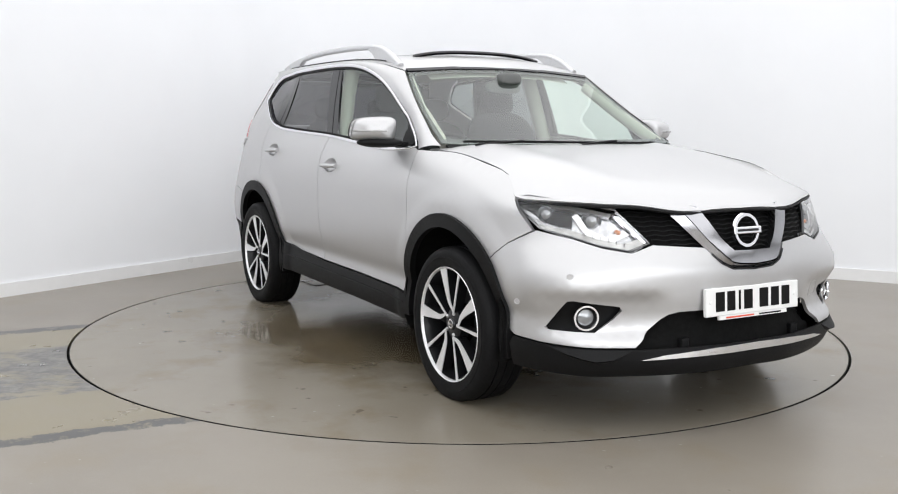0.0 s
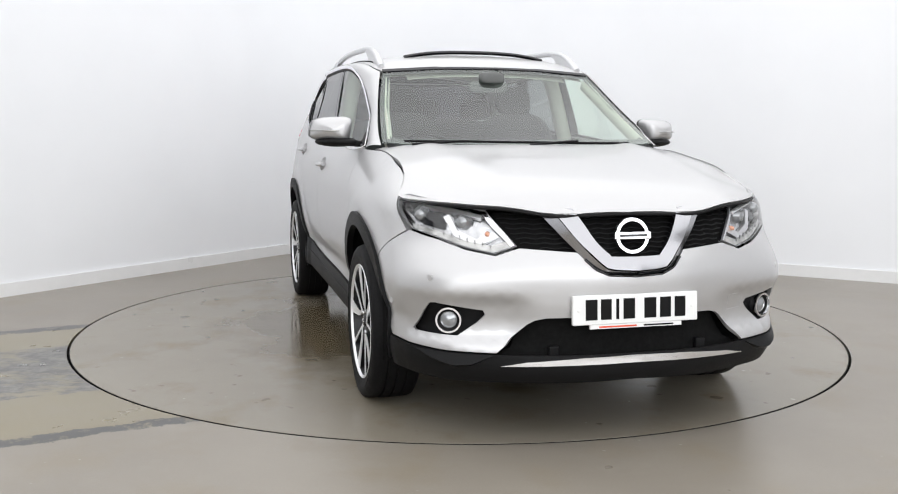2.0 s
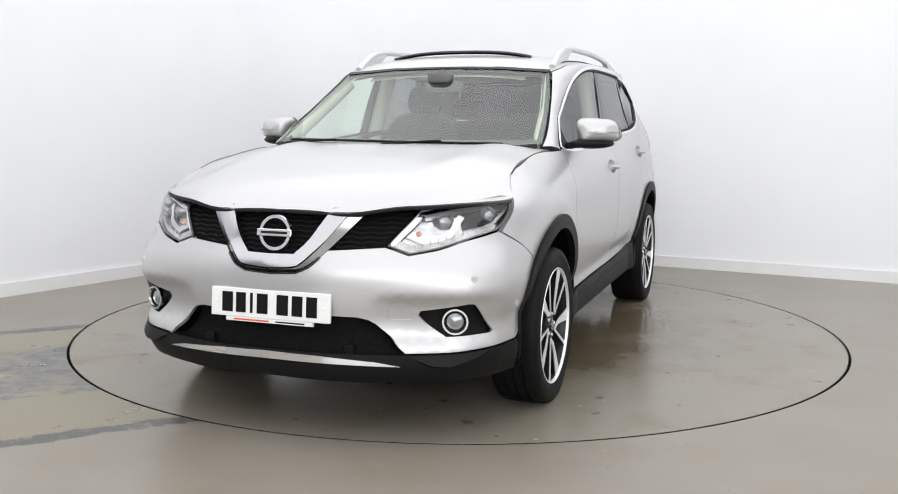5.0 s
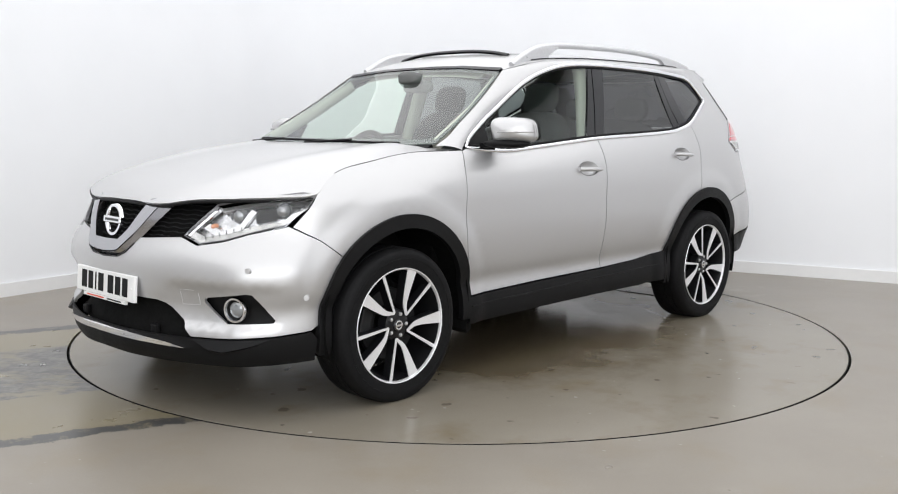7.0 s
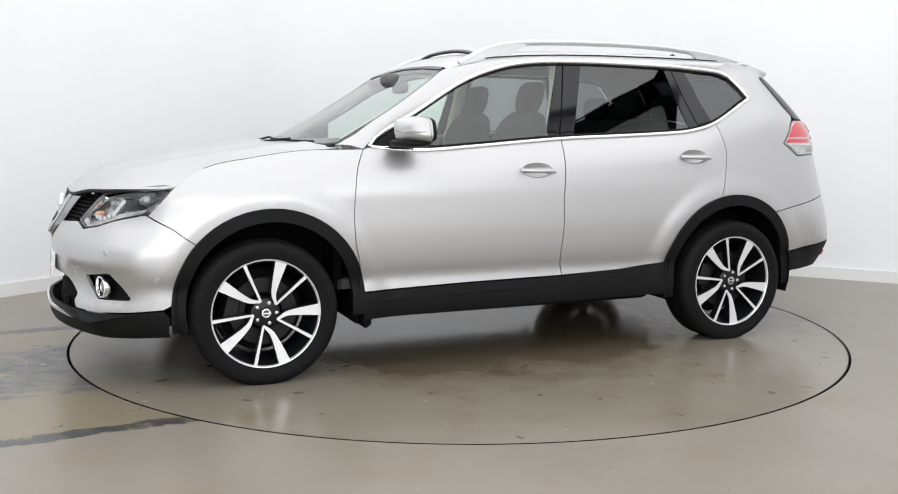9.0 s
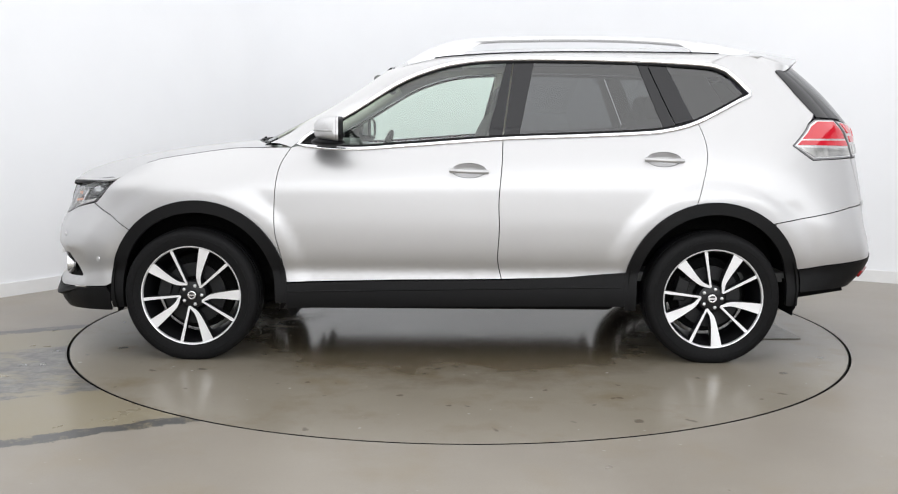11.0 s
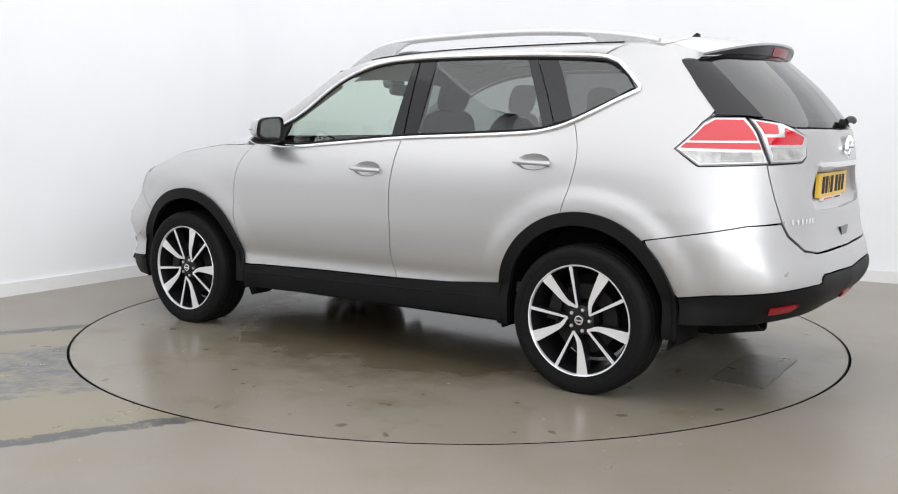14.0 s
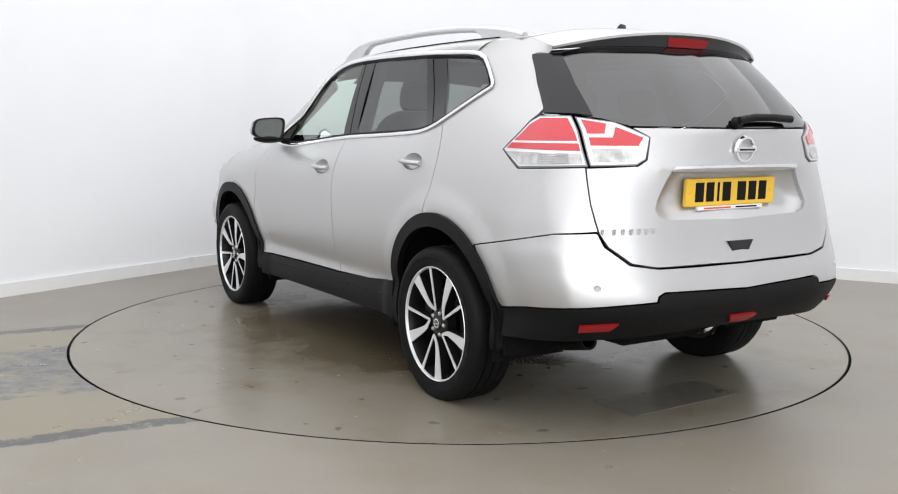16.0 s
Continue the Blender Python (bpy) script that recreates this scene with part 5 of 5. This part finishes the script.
def build_fittings():
    for s in (1, -1):
        # door handles with their scooped cups
        for x, z in ((-0.083, 0.984), (-1.075, 1.046)):
            c = ux(x, z)
            h = new("door_handle")
            h.parent = car
            tagged(h, "silver pull handle with a chrome face")
            cup = cup_loop(x, z)
            uc, zc = np.mean(cup, axis=0)

            def cup_at(a, b):
                r2 = min(1, ((a - uc) / 0.085) ** 2 + ((b - zc) / 0.036) ** 2)
                return body_at(a, b) - np.array((0, 0.032 * (1 - r2) ** 0.7, 0))
            sheet("cup", cup, cup_at, PAINT, h, "scooped handle cup", gap=0, thick=0, h=0.011, mirror=s < 0)
            pts = []
            for k in range(15):
                t = k / 14
                p = body_at(c[0] - 0.095 + 0.19 * t, z + 0.004 - 0.006 * t)
                pts.append((p[0], s * (p[1] + 0.007 + 0.020 * math.sin(math.pi * min(1, max(0, t * 1.1 - 0.05))) ** 0.6), p[2]))
            tube("grip", pts, 0.019, PAINT, h, "painted grip", flat=0.6, up=(0, 1, 0), sides=10)
            tube("grip_strip", [(a, b + s * 0.006, c2 - 0.002) for a, b, c2 in pts[1:-1]], 0.012, SATIN, h, "chrome strip", flat=0.5, up=(0, 1, 0), sides=8)
        # mirrors
        mir = new("door_mirror")
        mir.parent = car
        tagged(mir, "silver door mirror with an indicator strip and black foot")
        # housing lofted from a rounded rectangle at the glass to a blunt nose
        def rounded(k, n=32):
            w = []
            for i in range(n):
                t = 2 * math.pi * i / n
                cy, cz = (math.copysign(abs(f) ** 0.5, f) for f in (math.cos(t), math.sin(t)))
                w.append((0.925 + 0.104 * k * cy - 0.012 * cz * k, 1.192 + 0.064 * k * cz * (1 - 0.16 * cy) + 0.004 * cy))
            return w

        def loft(steps):
            bm = bmesh.new()
            rows = [[bm.verts.new((x - 0.10 * (y - 0.925) * (1 + 2.5 * (x > 0.6)), s * y, z)) for y, z in rounded(k)] for x, k in steps]
            for r0, r1 in zip(rows, rows[1:]):
                for i in range(len(r0)):
                    bm.faces.new((r0[i], r0[i - 1], r1[i - 1], r1[i]))
            bm.faces.new(rows[-1])
            return bm
        part("cap", loft([(0.562, 0.97)] + [(0.575 + 0.120 * t, max(0.02, (1 - t ** 2.6) ** 0.45)) for t in np.linspace(0, 1, 12)]), PAINT, mir, smooth=True, angle=60)
        part("bezel", loft([(0.585, 1.0), (0.555, 0.99), (0.552, 0.95), (0.556, 0.87), (0.566, 0.86)]), BLACK, mir, "black mirror bezel", smooth=True, angle=40)
        part("glass", loft([(0.562, 0.865), (0.5605, 0.86)]), MIRROR, mir, "mirror glass")
        bm = bmesh.new()
        bmesh.ops.create_uvsphere(bm, u_segments=24, v_segments=10, radius=1)
        for v in bm.verts:
            x, y, z = v.co
            v.co = (0.085 * x + 0.63 - 0.03 * y, s * (0.895 + 0.110 * y), 1.129 + 0.026 * z)
        part("foot", bm, BLACK, mir, "black plastic mirror foot", smooth=True, angle=80)
        part("stalk", box_bm(0.60, 0.70, min(s * 0.77, s * 0.86), max(s * 0.77, s * 0.86), 1.108, 1.135, 0.01), BLACK, mir, "black plastic stalk")
        pts = [(0.578 + 0.120 * (1 - abs(y) ** 2.2) ** 0.385 - 0.028 * y, s * (0.925 + 0.104 * y), 1.186) for y in np.linspace(-0.3, 0.97, 18)]
        tube("indicator_strip", pts, 0.0045, CLEARLENS, mir, "clear indicator strip", sides=6)
        # roof rails
        top = [roof_at(x, 0.585) + np.array((0, 0, dz)) for x, dz in ((0.24, 0.0), (0.14, 0.030), (0.04, 0.054), (-0.08, 0.066), (-0.3, 0.067), (-0.7, 0.065), (-1.0, 0.058), (-1.22, 0.044), (-1.42, 0.024), (-1.56, 0.0))]
        top = catmull([tuple(p) for p in top], 0.05)
        rail = new("roof_rail")
        rail.parent = car
        tagged(rail, "satin silver roof rail")
        tube("rail_bar", [(p[0], s * p[1], p[2]) for p in top], 0.017, RAIL, rail, flat=1.1, sides=10)
        # thin black line along the roof below the rail's slot
        tube("rail_under_strip", [roof_at(x, 0.603) * np.array((1, s, 1)) + np.array((0, 0, 0.002)) for x in np.linspace(0.1, -1.4, 24)], 0.004, BLACK, rail, "thin black strip under the rail", sides=6)
        for foot in (((0.25, -0.01), (-0.055, -0.01), (-0.06, 0.018), (-0.10, 0.040), (-0.16, 0.056), (-0.08, 0.066), (0.04, 0.054), (0.14, 0.030)), ((-1.27, -0.01), (-1.57, -0.01), (-1.42, 0.024), (-1.22, 0.046), (-1.13, 0.050), (-1.21, 0.036), (-1.25, 0.018))):
            pts = [(x, roof_at(x, 0.585)[2] + dz) for x, dz in foot]
            part("rail_foot", prism_bm(pts, 0.034, lambda a, b, d: (a, s * (0.603 - d), b), 0.004), RAIL, rail)
    # spoiler over the rear window: silver skin, black rear face with the stop lamp, dark underside
    def spoiler_at(a, b):
        x = -1.665 + 0.035 * (a / 0.6) ** 4 - 0.29 * b * (1 - 0.50 * (a / 0.6) ** 2)
        return np.array((x, a, roof_at(-1.66, a)[2] - 0.001 - 0.037 * b - 0.012 * b * (a / 0.6) ** 2))

    def face_at(a, b):
        p = spoiler_at(a, 1.0)
        tall = 0.006 + 0.056 * (1 - (a / 0.6) ** 2)
        return p + np.array((0.004 + 0.026 * b, 0, -0.007 - tall * b))

    def underside_at(a, b):
        lip = face_at(a, 1.0)
        z = 1.512 + 0.025 * (a / 0.6) ** 2
        foot = tail_at(*ur(abs(a), z)) * np.array((1, math.copysign(1, a), 1)) + np.array((0.004, 0, 0))
        return foot + (lip - foot) * b
    spo = new("spoiler")
    spo.parent = car
    tagged(spo, "silver roof spoiler with a dark rear face and underside")
    sheet("upper_skin", [(-0.605, 0.0), (0.605, 0.0), (0.60, 1.0), (-0.60, 1.0)], spoiler_at, PAINT, spo, thick=0.010, gap=0, flip=1)
    sheet("rear_face", [(-0.60, 0.0), (0.60, 0.0), (0.60, 1.0), (-0.60, 1.0)], face_at, SPOILERGREY, spo, "dark grey rear face", thick=0, gap=0, flip=1, h=0.05)
    sheet("underside", [(-0.60, 0.0), (0.60, 0.0), (0.60, 1.0), (-0.60, 1.0)], underside_at, SPOILERGREY, spo, "dark grey underside", thick=0, gap=0, flip=-1, h=0.05)
    tube("face_edge", [face_at(t, 1.0) for t in np.linspace(-0.60, 0.60, 40)], 0.004, RAIL, spo, "grey lower edge", sides=6)
    for k in (1, -1):
        tip = spoiler_at(0.602, 1.0)
        up = [roof_at(-1.45, 0.641), roof_at(-1.58, 0.632)] + [spoiler_at(0.602, t) for t in np.linspace(0, 1, 6)]
        low = [body_at(*ux(x, z)) for x, z in ((-1.44, 1.583), (-1.60, 1.573), (-1.663, 1.538), (-1.690, 1.502))] + [tip - np.array((-0.03, 0, 0.03)), tip - np.array((0, 0, 0.012))]
        bm = bmesh.new()
        vs = [[bm.verts.new((p[0], k * p[1], p[2])) for p in resample(row, 20)] for row in (up, low)]
        for i in range(19):
            bm.faces.new((vs[0][i], vs[0][i + 1], vs[1][i + 1], vs[1][i]))
        part("end_plate", bm, PAINT, spo, smooth=True)
    sheet("stop_lamp", [(-0.12, 0.22), (0.12, 0.22), (0.11, 0.80), (-0.11, 0.80)], face_at, DEEPRED, spo, "red high stop lamp", thick=0.006, off=0.003, gap=0, flip=1, h=0.03)
    # shark fin aerial, rear wiper, badges, plates
    zr = roof_at(-1.50, 0)[2]
    part("aerial", prism_bm([(-1.470, zr - 0.004), (-1.540, zr - 0.006), (-1.532, zr + 0.026), (-1.518, zr + 0.032)], 0.022, lambda a, b, d: (a, d - 0.011, b), 0.004), GLOSSBLACK, car, "short black roof aerial")
    part("wiper_hub", lathe_bm([(0.0, 0.03), (0.02, 0.028), (0.026, 0.0)], 20), BLACK, car, smooth=True).matrix_basis = Matrix.Translation(tail_at(*ur(0.02, 1.232))) @ pose(0, 0, 0, 0, 0, 90)
    pts = [Vector(tail_at(ur(y, z)[0] if y >= 0 else 2 * U_END - ur(-y, z)[0], z)) + Vector((-0.028, 0, 0.01)) for y, z in ((0.03, 1.232), (-0.08, 1.245), (-0.2, 1.246), (-0.34, 1.24))]
    tube("rear_wiper", pts, 0.016, BLACK, car, "black rear wiper", flat=0.8)
    for sgn, (cx, cz) in ((1, (body_at(*uf(0, 0.80))[0] + 0.006, 0.80)), (-1, (tail_at(U_END, 1.13)[0] - 0.004, 1.128))):
        badge = new("badge")
        badge.parent = car
        r = 0.072 if sgn > 0 else 0.055
        badge.matrix_basis = pose(cx, 0, cz, 0, 0, -90 * sgn) @ pose(0, 0, 0, 8 if sgn > 0 else -6)
        tagged(badge, "round chrome maker's badge with a cross bar")
        part("ring", lathe_bm([(r * 0.74, 0.0), (r * 0.78, 0.012), (r * 0.95, 0.012), (r, 0.0)], 44), CHROME, badge, smooth=True)
        part("bar", box_bm(-r * 1.05, r * 1.05, 0.0, 0.018, -r * 0.2, r * 0.2, 0.003), CHROME, badge)
        part("bar_inlay", box_bm(-r * 0.8, r * 0.8, 0.0175, 0.0195, -r * 0.07, r * 0.07), GLOSSBLACK, badge, "dark bar on the badge")
    for sgn, x, z, mat, nm in ((1, 2.256, 0.528, WHITEPLATE, "front_number_plate"), (-1, -2.203, 0.955, YELLOWPLATE, "rear_number_plate")):
        plate = new(nm)
        plate.parent = car
        plate.matrix_basis = pose(x, 0, z, 0, 0, -90 * sgn) @ pose(0, 0, 0, 4 if sgn > 0 else -2)
        tagged(plate, "white number plate with black bars" if sgn > 0 else "yellow number plate with black bars")
        part("plate", box_bm(-0.26, 0.26, -0.012, 0.006, -0.056, 0.056, 0.004), mat, plate)
        xs = [0.185, 0.125, 0.078, 0.03, -0.058, -0.122, -0.184]
        ws = [0.048, 0.044, 0.012, 0.048, 0.05, 0.046, 0.046]
        for cx, w in zip(xs, ws):
            part("plate_bar", box_bm(cx - w / 2, cx + w / 2, 0.0062, 0.0072, -0.038, 0.040), INK, plate, "black bar")
        part("dealer_strip", box_bm(-0.19, 0.19, -0.006, 0.0065, -0.072, -0.0565), mat if sgn > 0 else WHITEPLATE, plate, "narrow strip under the plate")
        part("strip_bar", box_bm(0.0, 0.155, 0.0065, 0.0075, -0.068, -0.062), REDINK, plate, "red bar")
        part("strip_bar", box_bm(-0.155, -0.03, 0.0065, 0.0075, -0.068, -0.062), INK, plate, "black bar")
        for sx in (-1, 1):
            part("plate_screw", lathe_bm([(0.0, 0.003), (0.006, 0.002), (0.007, 0.0)], 12), mat, plate).location = (sx * 0.236, 0.006, 0.0)
    # model name as plain raised bars, tailgate grip
    for k in range(7):
        y = 0.655 - 0.032 * k - (0.008 if k > 0 else 0)
        p = body_at(*ur(y, 0.817))
        part("name_bar", box_bm(-0.010, 0.010, -0.003, 0.003, -0.011, 0.011, 0.001), SATIN, car, "raised silver bar").matrix_basis = Matrix.Translation(p) @ pose(0, 0, 0, 0, 0, 90 + 14 + 12 * (y - 0.4) * 2)
    p = tail_at(U_END, 0.74)
    part("tailgate_grip", prism_bm([(-0.074, 0.020), (0.074, 0.020), (0.05, -0.022), (-0.05, -0.022)], 0.03, lambda a, b, d: (p[0] - 0.004 + d, a, 0.74 + b), 0.004), GLOSSBLACK, car, "dark tailgate grip")
    # towing eye cover in the bumper, and the two pads in the lower intake
    loop = [(0.455, 0.545), (0.535, 0.545), (0.535, 0.535), (0.535, 0.485), (0.455, 0.482), (0.455, 0.495)]
    tube("tow_eye_cover", [body_at(*uf(y, z)) + np.array((0.0005, 0, 0)) for y, z in dense(loop, 0.01)], 0.0016, RAIL, car, "square cover seam", closed=True, sides=5)
    for y in (-0.31, 0.31):
        p = on_front(y, 0.365, -0.035)
        part("intake_pad", box_bm(-0.012, 0.012, -0.02, 0.02, -0.02, 0.02, 0.005), BLACK, car, "small square pad").location = p
    # front wipers
    for y0, y1 in ((-0.62, -0.02), (-0.05, 0.55)):
        pts = [screen_at(y, 1.129 - 0.004 * math.sin(3 * y)) + np.array((0.012, 0, 0.006)) for y in np.linspace(y0, y1, 14)]
        tube("front_wiper", pts, 0.006, BLACK, car, "black wiper blade")
        tube("wiper_arm", [screen_at(y0 + 0.02, 1.105) + np.array((0.03, 0, 0.02)), screen_at((y0 + y1) / 2, 1.130) + np.array((0.018, 0, 0.012))], 0.006, BLACK, car, "black wiper arm")


def soft_box(cx, cy, cz, sx, sy, sz, round_to=0.6, lean=0.0):
    bm = bmesh.new()
    bmesh.ops.create_uvsphere(bm, u_segments=20, v_segments=12, radius=1)
    for v in bm.verts:
        q = [math.copysign(abs(c) ** round_to, c) for c in v.co]
        v.co = (cx + q[0] * sx + lean * q[2], cy + q[1] * sy, cz + q[2] * sz)
    return bm


def build_interior():
    for s, x in ((1, 0.05), (-1, 0.05)):
        seat = new("front_seat")
        seat.parent = car
        tagged(seat, "dark grey cloth front seat with a headrest")
        part("cushion", soft_box(x + 0.12, s * 0.37, 0.66, 0.27, 0.25, 0.11), CLOTH, seat, smooth=True, angle=80)
        part("backrest", soft_box(x - 0.22, s * 0.37, 0.98, 0.09, 0.25, 0.32, 0.6, -0.10), CLOTH, seat, smooth=True, angle=80)
        part("headrest", soft_box(x - 0.34, s * 0.37, 1.375, 0.05, 0.115, 0.09, 0.65, -0.02), CLOTH, seat, smooth=True, angle=80)
        for d in (-0.05, 0.05):
            tube("headrest_post", [(x - 0.33, s * 0.37 + d, 1.25), (x - 0.335, s * 0.37 + d, 1.33)], 0.006, CHROME, seat)
    bench = new("rear_bench")
    bench.parent = car
    tagged(bench, "dark grey cloth rear bench with three headrests")
    part("cushion", soft_box(-0.75, 0, 0.68, 0.26, 0.62, 0.11, 0.4), CLOTH, bench, smooth=True, angle=80)
    part("backrest", soft_box(-1.08, 0, 0.98, 0.09, 0.62, 0.28, 0.4, -0.1), CLOTH, bench, smooth=True, angle=80)
    for y in (-0.40, 0, 0.40):
        part("headrest", soft_box(-1.20, y, 1.33, 0.05, 0.12, 0.075, 0.65), CLOTH, bench, smooth=True, angle=80)
    part("dashboard", soft_box(0.80, 0, 0.98, 0.20, 0.70, 0.125, 0.5), TRIM, car, "dark grey dashboard", smooth=True, angle=80)
    part("instrument_hood", soft_box(0.66, -0.37, 1.10, 0.08, 0.17, 0.035, 0.7), TRIM, car, smooth=True, angle=80)
    sw = new("steering_wheel")
    sw.parent = car
    sw.matrix_basis = pose(0.46, -0.37, 1.0, 0, -22, 0)
    tagged(sw, "black three-spoke steering wheel")
    tube("wheel_ring", [(0, 0.185 * math.cos(a), 0.185 * math.sin(a)) for a in np.linspace(0, 2 * math.pi, 40, endpoint=False)], 0.015, BLACK, sw, closed=True, up=(1, 0, 0))
    part("wheel_boss", soft_box(0.02, 0, 0, 0.03, 0.07, 0.06), BLACK, sw, smooth=True, angle=80)
    for a in (0, 180, 270):
        tube("wheel_spoke", [(0.01, 0.05 * math.cos(radians(a)), 0.05 * math.sin(radians(a))), (0, 0.18 * math.cos(radians(a)), 0.18 * math.sin(radians(a)))], 0.016, BLACK, sw)
    part("interior_mirror", soft_box(0.36, 0, 1.43, 0.02, 0.115, 0.035, 0.6), TRIM, car, "grey interior mirror", smooth=True, angle=80)
    part("sensor_pod", soft_box(0.42, 0, 1.475, 0.05, 0.07, 0.035, 0.6), TRIM, car, "grey camera pod behind the mirror", smooth=True, angle=80)
    lining = lambda x, y: roof_at(x, y) - np.array((0, 0, 0.045))
    for y0, y1 in ((-0.60, -0.46), (0.46, 0.60)):
        sheet("headliner", [(0.30, y0), (0.30, y1), (-1.70, y1), (-1.70, y0)], lining, BEIGE, car, "pale cloth headliner", thick=0, gap=0, h=0.12)
    sheet("headliner", [(0.36, -0.46), (0.36, 0.46), (0.10, 0.46), (0.10, -0.46)], lining, BEIGE, car, "pale cloth headliner", thick=0, gap=0, h=0.12)
    sheet("headliner", [(-1.0, -0.46), (-1.0, 0.46), (-1.70, 0.46), (-1.70, -0.46)], lining, BEIGE, car, "pale cloth headliner", thick=0, gap=0, h=0.12)
    for s in (1, -1):
        bm = bmesh.new()
        rows = []
        for x in np.linspace(0.74, -1.2, 26):
            zb = float(np.interp(-x, [-p[0] for p in BELT], [p[1] for p in BELT]))
            yb, ym = body_at(*ux(x, zb))[1], body_at(*ux(x, 0.9))[1]
            rows.append([bm.verts.new((x, s * y, z)) for y, z in ((yb - 0.015, zb - 0.002), (yb - 0.05, zb - 0.012), (ym - 0.12, 0.95), (ym - 0.12, 0.5 if x > -0.82 else 0.87))])
        for r0, r1 in zip(rows, rows[1:]):
            for i in range(3):
                bm.faces.new((r0[i], r0[i + 1], r1[i + 1], r1[i]))
        part("door_lining", bm, TRIM, car, "dark door lining", smooth=True)
    for s in (1, -1):
        tube("pillar_lining", [screen_at(s * y, z) + np.array((-0.05, -s * 0.02, -0.01)) for y, z in ((0.70, 1.13), (0.655, 1.30), (0.60, 1.46))], 0.035, BEIGE, car, "pale windscreen pillar lining", flat=0.6)
        tube("pillar_lining", [(-0.25, s * 0.72, 1.12), (-0.30, s * 0.665, 1.40), (-0.32, s * 0.62, 1.56)], 0.05, BEIGE, car, "pale door pillar lining", flat=0.8, up=(0, 1, 0))
    part("cabin_floor", box_bm(-2.0, 0.95, -0.72, 0.72, 0.40, 0.45), TRIM, car, "dark cabin carpet")
    part("bulkhead", box_bm(0.93, 0.97, -0.72, 0.72, 0.40, 1.06), DARK, car)
    part("boot_cover", box_bm(-2.02, -1.25, -0.66, 0.66, 1.06, 1.075), TRIM, car, "dark boot cover")


build_skin()
build_greenhouse()
build_cladding()
build_lamps()
build_fittings()
build_interior()
build_wheels()
for ob in list(car.children):
    ob.location = ob.location + Vector((OX, OY, 0))

# ---- a loose mat lying on the turntable ----
bm = box_bm(-0.13, 0.13, -0.33, 0.33, 0.001, 0.005, 0.0015)
mat_thing = tagged(part("rubber_mat", bm, plain("worn_grey_rubber", (0.135, 0.122, 0.10), 0.3, grain=0.3, scale=14), None, "worn grey rubber mat lying on the turntable"), category="mat")

# ---- what moves ----
ANGLES = [(0.0, -59.93), (0.5, -61.1), (1.0, -63.92), (1.5, -68.3), (2.0, -74.1), (2.5, -79.9), (3.0, -85.9), (3.5, -91.8), (4.0, -97.8), (4.5, -103.7), (5.0, -109.7), (5.2, -112.1),
    (7.3, -136.8), (7.5, -139.2), (8.0, -145.1), (8.5, -150.9), (9.0, -156.7), (9.2, -159.0), (11.3, -183.1), (11.5, -185.4), (12.0, -191.1), (12.5, -196.8), (13.0, -202.6),
    (13.5, -208.4), (14.0, -214.2), (14.5, -220.0), (15.0, -225.8), (15.5, -231.6), (16.0, -237.6)]


def motions():
    """The turntable turns; the car and the mat ride on it."""
    rows = [(t, pose(0, 0, 0, 0, 0, a)) for t, a in ANGLES]
    walk(table, rows)
    walk(car, rows)
    walk(mat_thing, [(t, m @ pose(-1.848, 0.05, 0, 0, 0, 2)) for t, m in rows])


motions()
